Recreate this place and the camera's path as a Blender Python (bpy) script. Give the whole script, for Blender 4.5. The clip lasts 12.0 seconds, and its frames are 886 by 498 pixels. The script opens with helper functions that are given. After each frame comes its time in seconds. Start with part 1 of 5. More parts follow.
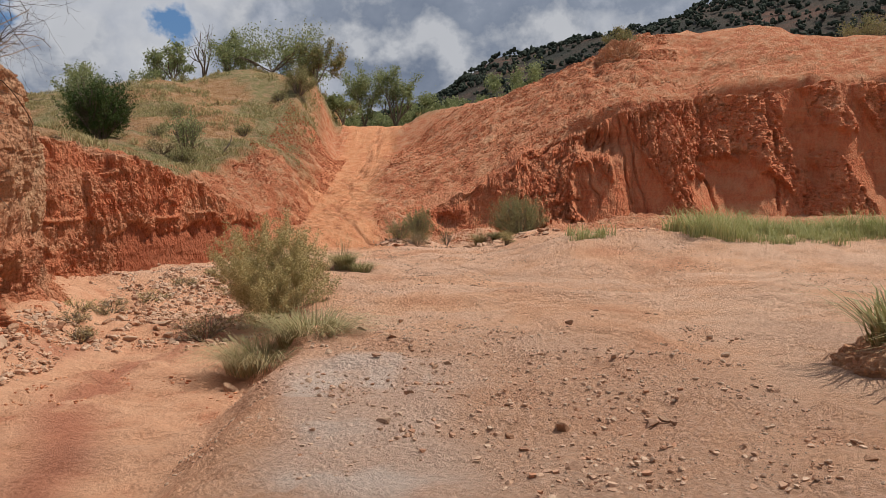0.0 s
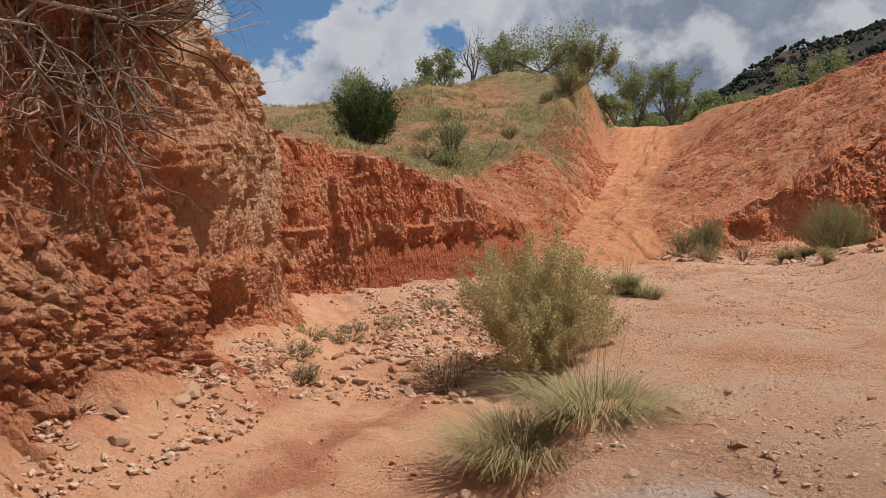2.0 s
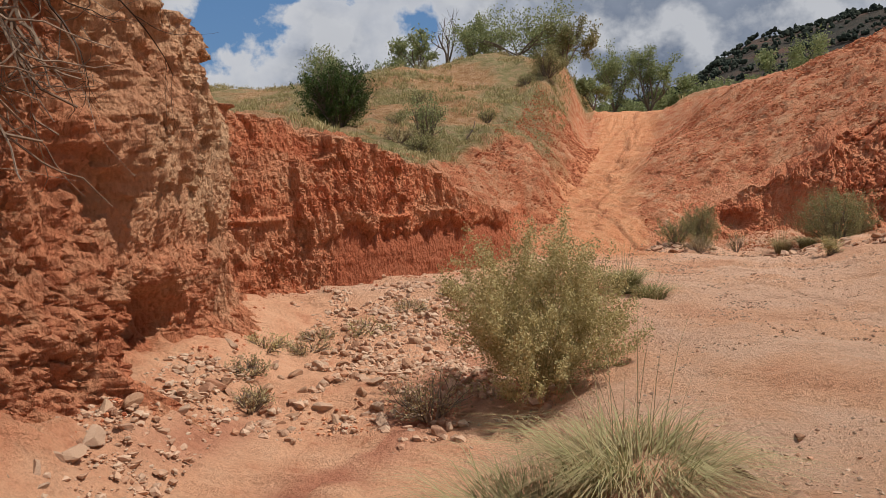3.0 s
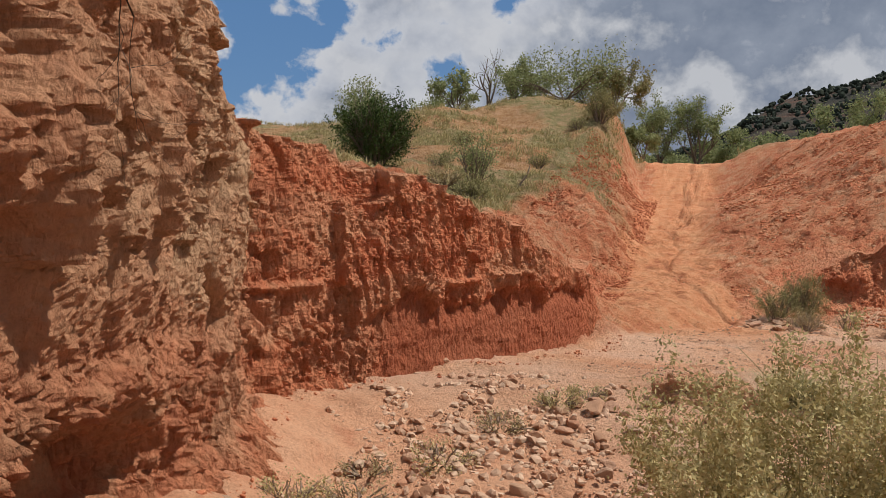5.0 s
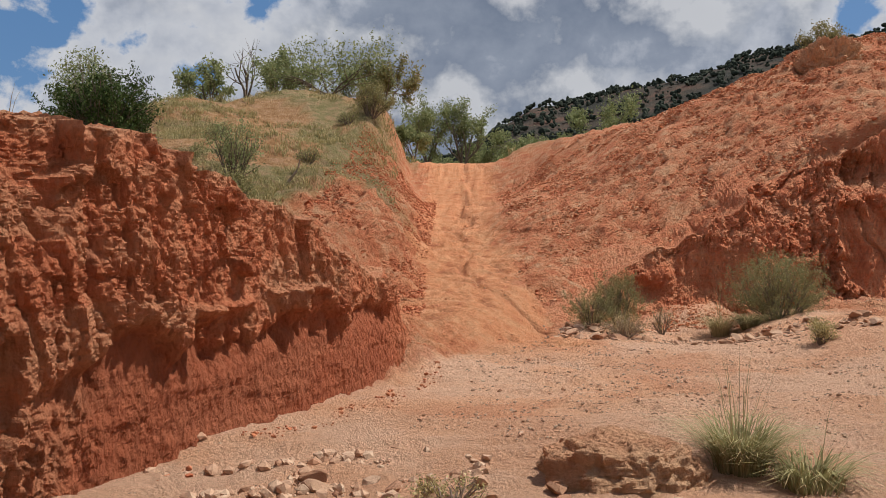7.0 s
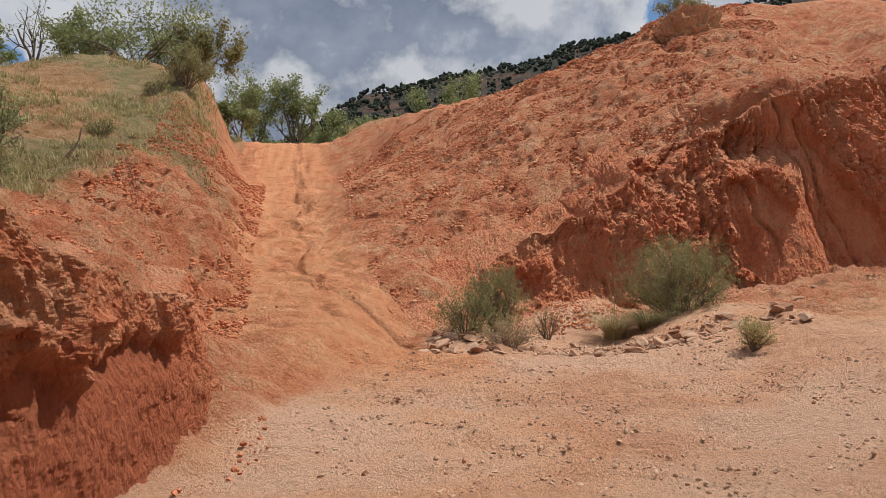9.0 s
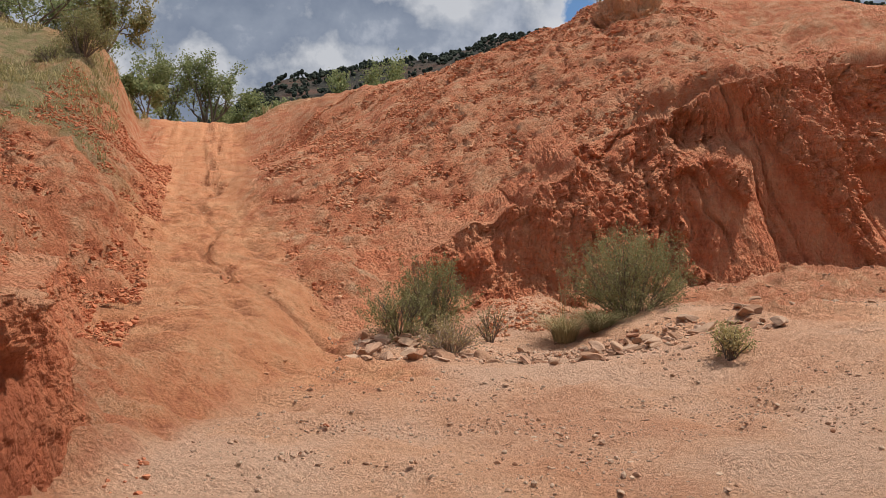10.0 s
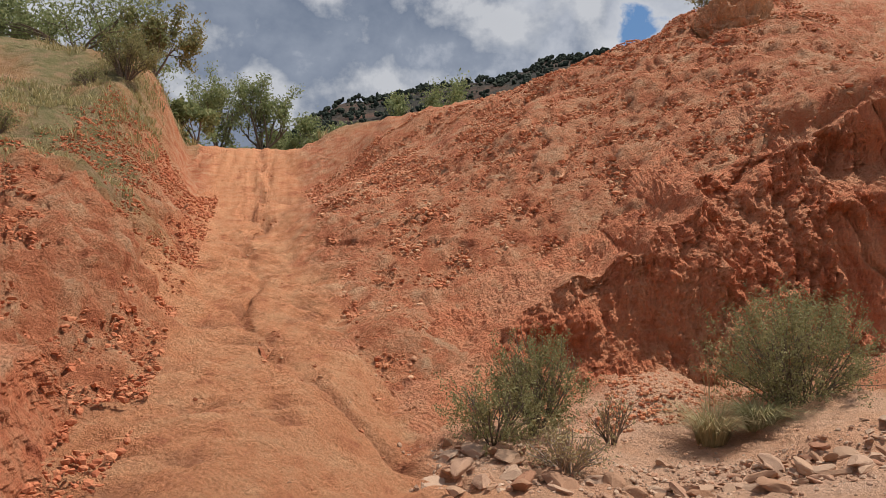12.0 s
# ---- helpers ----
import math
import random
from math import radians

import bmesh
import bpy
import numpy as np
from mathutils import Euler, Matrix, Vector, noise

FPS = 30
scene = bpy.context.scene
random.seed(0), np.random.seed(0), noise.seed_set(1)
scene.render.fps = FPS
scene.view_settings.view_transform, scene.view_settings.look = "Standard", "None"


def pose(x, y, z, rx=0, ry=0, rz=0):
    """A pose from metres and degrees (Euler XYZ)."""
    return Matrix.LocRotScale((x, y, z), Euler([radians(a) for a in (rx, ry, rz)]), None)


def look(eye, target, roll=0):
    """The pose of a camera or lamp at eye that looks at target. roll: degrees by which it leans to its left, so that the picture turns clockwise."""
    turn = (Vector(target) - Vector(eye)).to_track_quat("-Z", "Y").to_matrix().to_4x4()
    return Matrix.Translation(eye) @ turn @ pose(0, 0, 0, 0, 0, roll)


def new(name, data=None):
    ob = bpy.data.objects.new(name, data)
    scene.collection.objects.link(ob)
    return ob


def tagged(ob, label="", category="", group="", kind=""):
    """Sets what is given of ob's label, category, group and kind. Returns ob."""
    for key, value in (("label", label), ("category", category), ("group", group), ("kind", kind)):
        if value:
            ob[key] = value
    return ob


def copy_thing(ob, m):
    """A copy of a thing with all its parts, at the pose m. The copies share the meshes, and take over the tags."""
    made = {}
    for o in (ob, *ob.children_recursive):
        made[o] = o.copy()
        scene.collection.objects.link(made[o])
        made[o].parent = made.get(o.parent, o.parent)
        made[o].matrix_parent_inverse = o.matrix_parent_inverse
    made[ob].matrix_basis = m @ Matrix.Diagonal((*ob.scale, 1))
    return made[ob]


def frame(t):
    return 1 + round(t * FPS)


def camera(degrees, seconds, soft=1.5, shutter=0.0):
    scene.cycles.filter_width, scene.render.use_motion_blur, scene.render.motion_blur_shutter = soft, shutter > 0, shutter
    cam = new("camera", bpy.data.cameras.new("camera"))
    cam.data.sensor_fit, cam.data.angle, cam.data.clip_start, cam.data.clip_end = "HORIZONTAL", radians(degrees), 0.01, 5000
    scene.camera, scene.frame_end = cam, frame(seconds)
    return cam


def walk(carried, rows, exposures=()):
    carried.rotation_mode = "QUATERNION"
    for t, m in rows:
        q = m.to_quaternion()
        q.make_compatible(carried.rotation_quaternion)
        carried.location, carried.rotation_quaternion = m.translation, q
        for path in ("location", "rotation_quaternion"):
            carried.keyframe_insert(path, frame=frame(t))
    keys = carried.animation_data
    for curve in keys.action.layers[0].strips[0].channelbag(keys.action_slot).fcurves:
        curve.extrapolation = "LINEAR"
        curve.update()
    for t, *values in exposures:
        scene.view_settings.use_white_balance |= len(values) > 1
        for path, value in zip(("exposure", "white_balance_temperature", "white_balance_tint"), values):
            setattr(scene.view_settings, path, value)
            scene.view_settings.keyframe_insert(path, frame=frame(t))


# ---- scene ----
cam = camera(57.3, 12.0, soft=0.8)
METRES, EYE, TILT, LEAN, TURN = 17.0, 1.2, -3.0, 0.0, 0.0
ROWS = [
    (0.0, 0.0, 0.0, 0.0, 0.0, 0.0, 0.0),
    (0.5, 0.0008, 0.0404, 0.0057, 5.12, 3.38, -0.03),
    (1.0, -0.0047, 0.0782, 0.0101, 5.99, 4.71, -0.19),
    (1.5, -0.0135, 0.1111, 0.0107, 16.14, 3.73, -1.34),
    (2.0, -0.0317, 0.1471, 0.0099, 18.51, 0.25, -1.17),
    (2.5, -0.0434, 0.186, 0.0122, 17.33, -0.64, -0.41),
    (4.5, -0.1296, 0.3261, 0.0226, 15.27, 1.1, -3.93),
    (5.0, -0.1458, 0.3661, 0.03, 17.97, 2.56, -3.57),
    (5.5, -0.1589, 0.4087, 0.034, 13.15, 3.45, -2.95),
    (6.0, -0.1696, 0.4508, 0.0349, 8.51, 3.88, -2.18),
    (6.5, -0.1855, 0.4934, 0.0364, 6.02, 4.14, -1.45),
    (7.0, -0.1974, 0.5358, 0.036, 1.41, 3.77, -0.66),
    (9.0, -0.1977, 0.7186, 0.0497, -10.04, 2.85, 1.29),
    (9.5, -0.1925, 0.7606, 0.0514, -14.29, 2.8, 1.38),
    (10.0, -0.1935, 0.8012, 0.0533, -15.95, 2.11, 0.55),
    (10.5, -0.1938, 0.8431, 0.0588, -16.95, 1.87, 0.42),
    (11.0, -0.1834, 0.8839, 0.0632, -16.93, 0.22, 1.89),
    (11.5, -0.1856, 0.9169, 0.0726, -13.23, 0.55, 1.71),
    (12.0, -0.1806, 0.9462, 0.0855, -12.07, 3.69, 0.31),
]
walk(cam, [(t, pose(0, 0, EYE, TILT, LEAN, TURN) @ pose(METRES * x, METRES * y, METRES * z, 90 + pitch, roll, yaw)) for t, x, y, z, yaw, pitch, roll in ROWS],
     [(0.0, -0.10), (2.0, -0.06), (4.5, -0.05), (7.0, 0.0), (9.5, 0.07), (12.0, 0.04)])

# ---- world, sun, exposure ----
CLOUD_SHIFT = 5.3
SUN_DIR = Vector((0.47, 0.14, 0.87)).normalized()
scene.view_settings.exposure = 0.06


def nodes_of(mat):
    mat.use_nodes = True
    nt = mat.node_tree
    nt.nodes.clear()
    return nt


def math_node(nt, op, a, b=None, c=None, clamp=False):
    n = nt.nodes.new("ShaderNodeMath")
    n.operation, n.use_clamp = op, clamp
    for i, v in enumerate((a, b, c)):
        if v is None:
            continue
        if isinstance(v, (int, float)):
            n.inputs[i].default_value = v
        else:
            nt.links.new(v, n.inputs[i])
    return n.outputs[0]


def ramp_node(nt, fac, stops):
    n = nt.nodes.new("ShaderNodeValToRGB")
    el = n.color_ramp.elements
    while len(el) < len(stops):
        el.new(0.5)
    for e, (p, c) in zip(el, stops):
        e.position = p
        e.color = (*c, 1) if len(c) == 3 else c
    nt.links.new(fac, n.inputs[0])
    return n.outputs[0]


def mix_rgb(nt, fac, a, b, blend="MIX"):
    n = nt.nodes.new("ShaderNodeMix")
    n.data_type, n.blend_type = "RGBA", blend
    for sock, v in ((n.inputs[0], fac), (n.inputs[6], a), (n.inputs[7], b)):
        if isinstance(v, (int, float)):
            sock.default_value = v
        elif isinstance(v, tuple):
            sock.default_value = (*v, 1)
        else:
            nt.links.new(v, sock)
    return n.outputs[2]


def noise_tex(nt, vec, scale, detail=4.0, rough=0.55, distortion=0.0):
    n = nt.nodes.new("ShaderNodeTexNoise")
    n.inputs["Scale"].default_value = scale
    n.inputs["Detail"].default_value = detail
    n.inputs["Roughness"].default_value = rough
    n.inputs["Distortion"].default_value = distortion
    if vec is not None:
        nt.links.new(vec, n.inputs["Vector"])
    return n.outputs[0]


def make_world():
    world = bpy.data.worlds.new("sky")
    scene.world = world
    world.use_nodes = True
    nt = world.node_tree
    nt.nodes.clear()
    out = nt.nodes.new("ShaderNodeOutputWorld")
    bg = nt.nodes.new("ShaderNodeBackground")
    bg.inputs[1].default_value = 0.094
    sky = nt.nodes.new("ShaderNodeTexSky")
    sky.sky_type = "NISHITA"
    sky.sun_disc = False
    sky.sun_elevation = math.asin(SUN_DIR.z)
    sky.sun_rotation = math.atan2(SUN_DIR.x, SUN_DIR.y)
    sky.ozone_density = 3.0
    geo = nt.nodes.new("ShaderNodeTexCoord")
    sep = nt.nodes.new("ShaderNodeSeparateXYZ")
    nt.links.new(geo.outputs["Generated"], sep.inputs[0])
    def cover(lift, aside):
        comb = nt.nodes.new("ShaderNodeCombineXYZ")
        nt.links.new(math_node(nt, "ADD", sep.outputs[0], aside), comb.inputs[0])
        nt.links.new(sep.outputs[1], comb.inputs[1])
        nt.links.new(math_node(nt, "MULTIPLY_ADD", sep.outputs[2], 1.15, lift + CLOUD_SHIFT), comb.inputs[2])
        wide = noise_tex(nt, comb.outputs[0], 2.7, 2.0, 0.5)
        puff = noise_tex(nt, comb.outputs[0], 9.0, 10.0, 0.56, 0.1)
        return math_node(nt, "MULTIPLY_ADD", puff, 0.40, math_node(nt, "MULTIPLY", wide, 0.60))
    here, above = cover(0.0, 0.0), cover(0.045, 0.02)
    lit = math_node(nt, "MULTIPLY_ADD", math_node(nt, "SUBTRACT", here, above), 7.0, 0.5)
    mask = ramp_node(nt, here, [(0.415, (0, 0, 0)), (0.436, (1, 1, 1))])
    # thick middles and undersides of the clouds are grey-blue, their puffed rims white
    body = ramp_node(nt, here, [(0.43, (5.8, 6.0, 6.5)), (0.465, (4.5, 4.8, 5.5)), (0.50, (2.7, 3.1, 3.9)), (0.57, (1.8, 2.2, 3.0))])
    top = ramp_node(nt, lit, [(0.42, (0, 0, 0)), (0.85, (0.8, 0.8, 0.8))])
    shade = mix_rgb(nt, top, body, (6.4, 6.5, 6.8))
    blue = mix_rgb(nt, 0.6, sky.outputs[0], (0.75, 2.1, 4.6))
    col = mix_rgb(nt, mask, blue, shade)
    nt.links.new(col, bg.inputs[0])
    nt.links.new(bg.outputs[0], out.inputs[0])


make_world()
sun = new("sun", bpy.data.lights.new("sun", "SUN"))
sun.data.energy, sun.data.angle, sun.data.color = 4.6, radians(0.6), (1.0, 0.95, 0.88)
sun.matrix_world = look(SUN_DIR * 50, (0, 0, 0))


# ---- noise on arrays ----
def hash3(i, j, k, seed):
    h = (i * 374761393 + j * 668265263 + k * 2147483647 + seed * 144665) & 0xFFFFFFFF
    h = ((h ^ (h >> 13)) * 1274126177) & 0xFFFFFFFF
    h = ((h ^ (h >> 16)) * 2246822519) & 0xFFFFFFFF
    return ((h ^ (h >> 15)) & 0xFFFFFF) / float(0xFFFFFF)


def vnoise(x, y, z=0.0, seed=0):
    x, y, z = np.broadcast_arrays(np.asarray(x, float), np.asarray(y, float), np.asarray(z, float))
    i, j, k = np.floor(x).astype(np.int64), np.floor(y).astype(np.int64), np.floor(z).astype(np.int64)
    fx, fy, fz = x - i, y - j, z - k
    fx, fy, fz = (f * f * f * (f * (f * 6 - 15) + 10) for f in (fx, fy, fz))
    total = 0.0
    for a in (0, 1):
        for b in (0, 1):
            for c in (0, 1):
                w = (fx if a else 1 - fx) * (fy if b else 1 - fy) * (fz if c else 1 - fz)
                total = total + w * hash3(i + a, j + b, k + c, seed)
    return total * 2 - 1


def fbm(x, y, z=0.0, octaves=4, seed=0, gain=0.5):
    total, amp, f = 0.0, 1.0, 1.0
    for o in range(octaves):
        total = total + amp * vnoise(np.asarray(x) * f, np.asarray(y) * f, np.asarray(z) * f, seed + 17 * o)
        amp, f = amp * gain, f * 2.03
    return total


def ridge(x, y, z=0.0, octaves=3, seed=0):
    total, amp, f = 0.0, 1.0, 1.0
    for o in range(octaves):
        total = total + amp * (1 - 2 * np.abs(vnoise(np.asarray(x) * f, np.asarray(y) * f, np.asarray(z) * f, seed + 31 * o)))
        amp, f = amp * 0.5, f * 2.1
    return total


def billow(x, y, z=0.0, octaves=3, seed=0):
    """Rounded ribs with sharp clefts between them."""
    total, amp, f = 0.0, 1.0, 1.0
    for o in range(octaves):
        total = total + amp * (2 * np.sqrt(np.abs(vnoise(np.asarray(x) * f, np.asarray(y) * f, np.asarray(z) * f, seed + 31 * o)) + 0.01) - 1)
        amp, f = amp * 0.5, f * 2.1
    return total


def cells(x, y, z, seed=0):
    """Distance to the nearest and second nearest of scattered points (for lumps and clods)."""
    x, y, z = np.broadcast_arrays(np.asarray(x, float), np.asarray(y, float), np.asarray(z, float))
    i, j, k = np.floor(x).astype(np.int64), np.floor(y).astype(np.int64), np.floor(z).astype(np.int64)
    d1 = np.full(x.shape, 9.0)
    d2 = np.full(x.shape, 9.0)
    for a in (-1, 0, 1):
        for b in (-1, 0, 1):
            for c in (-1, 0, 1):
                px = i + a + hash3(i + a, j + b, k + c, seed)
                py = j + b + hash3(i + a, j + b, k + c, seed + 1)
                pz = k + c + hash3(i + a, j + b, k + c, seed + 2)
                d = np.sqrt((px - x) ** 2 + (py - y) ** 2 + (pz - z) ** 2)
                d2 = np.minimum(d2, np.maximum(d1, d))
                d1 = np.minimum(d1, d)
    return d1, d2


def sm(a, b, x):
    t = np.clip((np.asarray(x, float) - a) / (np.asarray(b, float) - a), 0, 1)
    return t * t * (3 - 2 * t)


def smin(a, b, k=0.3):
    h = np.clip(0.5 + 0.5 * (b - a) / k, 0, 1)
    return b * (1 - h) + a * h - k * h * (1 - h)


def curve(pairs):
    """A smooth curve through a few (place, value) knots."""
    xs = np.array([p for p, _ in pairs], float)
    ys = np.array([v for _, v in pairs], float)
    m = np.gradient(ys, xs)
    d = np.diff(ys) / np.diff(xs)
    m[1:-1] = np.where(d[:-1] * d[1:] > 0, np.sign(m[1:-1]) * np.minimum(np.abs(m[1:-1]), 3 * np.minimum(np.abs(d[:-1]), np.abs(d[1:]))), m[1:-1] * 0.5)

    def at(x):
        x = np.clip(np.asarray(x, float), xs[0], xs[-1])
        i = np.clip(np.searchsorted(xs, x, side="right") - 1, 0, len(xs) - 2)
        h = xs[i + 1] - xs[i]
        t = (x - xs[i]) / h
        return ((2 * t ** 3 - 3 * t ** 2 + 1) * ys[i] + (t ** 3 - 2 * t ** 2 + t) * h * m[i]
                + (3 * t ** 2 - 2 * t ** 3) * ys[i + 1] + (t ** 3 - t ** 2) * h * m[i + 1])
    return at


# ---- the lie of the land ----
west_x = curve([(-14, -6.0), (1, -4.7), (5, -4.18), (6.6, -4.2), (7.6, -4.36), (9, -4.8), (10.5, -5.2), (12, -5.62), (13.5, -5.17), (15, -4.68), (16.5, -4.18), (18, -3.85), (20.5, -4.2), (24, -4.5), (30, -4.6)])
west_top = curve([(-14, 2.8), (5, 2.95), (7.4, 2.9), (8.5, 3.05), (9.5, 2.92), (10.3, 2.84), (10.65, 2.72), (10.95, 2.36), (11.3, 2.28), (12.0, 2.24), (12.6, 2.16), (13.5, 2.04), (15, 1.78), (16.3, 1.4), (18.4, 1.0), (21, 1.1), (24, 1.5), (28, 2.75)])
west_slope = curve([(-14, 0.1), (9, 0.1), (11, 0.03), (14, 0.05), (16, 0.12), (20, 0.36), (25, 0.22), (30, 0.1)])
ramp_x = curve([(19, -2.6), (21, -2.7), (23, -3.0), (25.5, -3.25), (30, -3.35), (37, -3.4), (43, -3.5), (50, -3.8), (70, -4.2)])
ramp_z = curve([(16, 0.25), (18, 0.35), (21.3, 0.55), (23, 0.66), (25.5, 1.0), (30, 1.9), (37.5, 3.6), (43, 5.35), (47, 5.75), (70, 7.0)])
ramp_w = curve([(19, 1.7), (21, 1.5), (23, 1.25), (27, 1.1), (43, 1.4), (50, 2.0), (70, 4.0)])
rut_x = curve([(21.6, -1.35), (22.4, -1.75), (23.2, -2.35), (25.5, -3.2), (30, -3.4), (37, -3.3), (44, -3.35)])
east_y = curve([(-3, 22.6), (-1.5, 23.2), (-0.4, 24.3), (0.7, 24.7), (1.5, 24.65), (2.3, 24.75), (3.2, 24.85), (4, 24.75), (6, 24.55), (9, 24.9), (12, 24.8), (20, 24.0), (40, 22.0)])
east_top = curve([(-3, 0.15), (-1.5, 0.4), (-0.3, 0.95), (0.7, 1.7), (1.9, 2.3), (3.67, 3.3), (4.7, 3.8), (9.7, 4.9), (16, 5.3), (40, 5.0)])
east_cap = curve([(-3, 6.2), (1, 6.2), (3, 6.2), (5.8, 7.0), (7.2, 7.9), (10, 8.6), (13, 8.6), (17, 7.9), (40, 7.0)])
streak_x = curve([(3, -1.9), (4, -2.2), (6.4, -2.85), (8, -2.95), (9.7, -2.88), (12, -3.2)])
mesa = curve([(-1.5, 0.03), (-0.5, 0.07), (-0.1, 0.116), (-0.03, 0.132), (0.0, 0.144), (0.02, 0.160), (0.15, 0.196), (0.345, 0.247), (0.55, 0.268), (1.2, 0.22)])


def wash(x, y):
    z = 0.06 + 0.05 * fbm(x * 0.45, y * 0.45, 0, 3, 3) + 0.50 * sm(12.2, 15.4, y) * sm(0.7, 2.8, x) * sm(19.5, 17, y) + 0.32 * sm(17, 19.5, y) * sm(0.7, 2.8, x) + 0.28 * sm(20, 25, y) * sm(2, 6, x)
    # the sandy channel along the foot of the bank, cut into the gravel flat
    edge = -0.68 - 0.09 * y + 0.22 * fbm(x * 0.3, y * 0.7, 0, 3, 5)
    inside = sm(0.2 + 0.05 * np.clip(y - 7, 0, 5), -0.5 - 0.07 * np.clip(y - 7, 0, 5), x - edge)
    z = z - 0.40 * inside * sm(13.2, 10.6, y + 0.3 * (-3 - x)) * sm(-4, 1, y)
    z = z + 0.30 * sm(0.9, 0.0, x - west_x(y)) * sm(13, 10, y)
    # shallow runnel on the open side
    run = 2.6 + 0.35 * np.sin(y * 0.7) - 0.06 * (y - 6)
    z = z - 0.07 * np.exp(-((x - run) / 0.55) ** 2) * sm(11, 8, y)
    # low hummocks with plants on them
    for hx, hy, r, h in ((-1.5, 14.6, 0.7, 0.10), (2.95, 5.3, 0.6, 0.06), (-0.95, 23.1, 0.9, 0.16), (0.95, 24.75, 0.8, 0.36)):
        z = z + h * np.exp(-(((x - hx) ** 2 + (y - hy) ** 2) / r ** 2) ** 1.5)
    for k in range(4):
        z = z + 0.13 * sm(0.0, 0.05, y - 22.3 - 0.55 * k - 0.35 * fbm(x * 0.5, k, 0, 3, 70 + k)) * sm(2.4, 3.6, x)
    z = z - 0.40 * sm(21.5, 24, y) * sm(2.4, 3.6, x)
    # broken crust edges
    step = vnoise(x * 0.55 + 0.3 * y, y * 0.8, 0, 61) + 0.35 * vnoise(x * 2.5, y * 2.5, 0, 62)
    z = z + 0.045 * sm(0.18, 0.23, step) + 0.035 * sm(-0.3, -0.25, step)
    crust = fbm(x * 1.1, y * 1.6, 0, 4, 63, 0.6)
    z = z + 0.022 * sm(0.10, 0.14, crust) - 0.018 * sm(-0.32, -0.37, crust)
    return z


def apron(x, y):
    """How far inside the fan of red earth at the trail's mouth."""
    return -(x + 3.8) * 0.915 + (y - 18.0) * 0.40


def land(x, y):
    """The height of the ground, without its grain."""
    x, y = np.asarray(x, float), np.asarray(y, float)
    w = wash(x, y)
    rz, rx, rw = ramp_z(y), ramp_x(y), ramp_w(y)
    fan = smin(0.65 * np.clip(apron(x, y), 0, None), rz, 0.2)
    floor_z = np.where(y > 16.5, np.maximum(w, np.where(y > 30, rz, fan)), w)
    # west: bank and grassy knoll
    wx = west_x(y)
    west = np.clip(wx - x, 0, 60)
    plateau = west_top(y) + west_slope(y) * np.minimum(west, 6) + 4.6 * sm(27, 43, y) * sm(-4.4, -7.0, x) * (0.75 + 0.25 * sm(-22, -10, x))
    plateau = plateau + 0.10 * fbm(x * 0.35, y * 0.35, 0, 3, 9) + 0.14 * sm(20, 26, y) * fbm(x * 0.9, y * 0.9, 0, 3, 10) + 0.35 * sm(24, 32, y) * fbm(x * 0.22, y * 0.22, 0, 2, 11)
    left_d = rx - rw - x + 0.22 * fbm(x * 0.8, y * 0.8, 0, 3, 14)
    left_d = 0.5 * (left_d + np.sqrt(left_d ** 2 + 0.04)) - 0.02
    side = floor_z + 1.45 * left_d
    set_back = 0.30 * sm(8.6, 7.9, y) * sm(3, 5, y)
    cliffed = floor_z + (np.maximum(plateau, floor_z) - floor_z) * sm(0.4, 0.75, west - set_back)
    sloped = smin(plateau, side, 0.35)
    k = sm(22.5, 24.5, y)
    z = np.where(x < rx, cliffed * (1 - k) + np.maximum(sloped, floor_z) * k, floor_z)
    # east: the red hill
    right_d = x - rx - rw + 0.45 * fbm(x * 0.35, y * 0.35, 0, 3, 15)
    right_d = np.clip(0.5 * (right_d + np.sqrt(right_d ** 2 + 0.6)) - 0.12, 0, None)
    ey = east_y(x)
    rise = rz + 0.62 * right_d
    front = east_top(x) + 0.46 * (y - ey - 1.0 - 0.6 * sm(-0.7, 0.7, x))
    cap = east_cap(x) - 0.03 * np.clip(y - 40, 0, 60) + 0.25 * fbm(x * 0.6, y * 0.6, 0, 3, 16)
    hill = smin(smin(rise, front, 0.5), cap, 0.6)
    # gullies run down its face
    gully = ridge(x * 0.42 + 0.35 * fbm(x * 0.3, y * 0.3, 0, 2, 18), y * 0.07 - 0.1 * x, 0, 2, 17)
    hill = hill + 0.14 * fbm(x * 0.6, y * 0.6, 0, 4, 12) - 0.22 * sm(0.5, 1.3, gully) * sm(3, 7, x)
    hill = hill + 0.10 * sm(4.8, 6.5, hill) * np.sin(hill * 9.0 + 2.0 * fbm(x * 0.5, y * 0.5, 0, 2, 29)) * sm(48, 40, y)
    back = 0.45 + 0.7 * sm(-0.9, 0.5, x) + 0.65 * sm(2.8, 4.5, x)
    cut = sm(0.0, 0.5, y - ey - back)
    east = w + (np.maximum(hill, w) - w) * cut
    z = np.where((x > rx) & (y > 20), np.maximum(z, east), z)
    # the worn rut down the trail
    rut = (0.75 + 0.25 * vnoise(y * 1.7, 0, 0, 25)) * np.exp(-((x - rut_x(y) - 0.2 * fbm(y * 0.8, 0, 0, 4, 21)) / (0.08 + 0.035 * vnoise(y * 2, 0, 0, 26))) ** 2) * sm(21.4, 22.2, y) * sm(45, 42, y)
    z = z - 0.15 * rut
    # far off: flat scrub, then the mesa
    dist = np.sqrt(x * x + y * y) + 1e-6
    far = 6.4 + 0.01 * np.clip(y - 46, 0, 100)
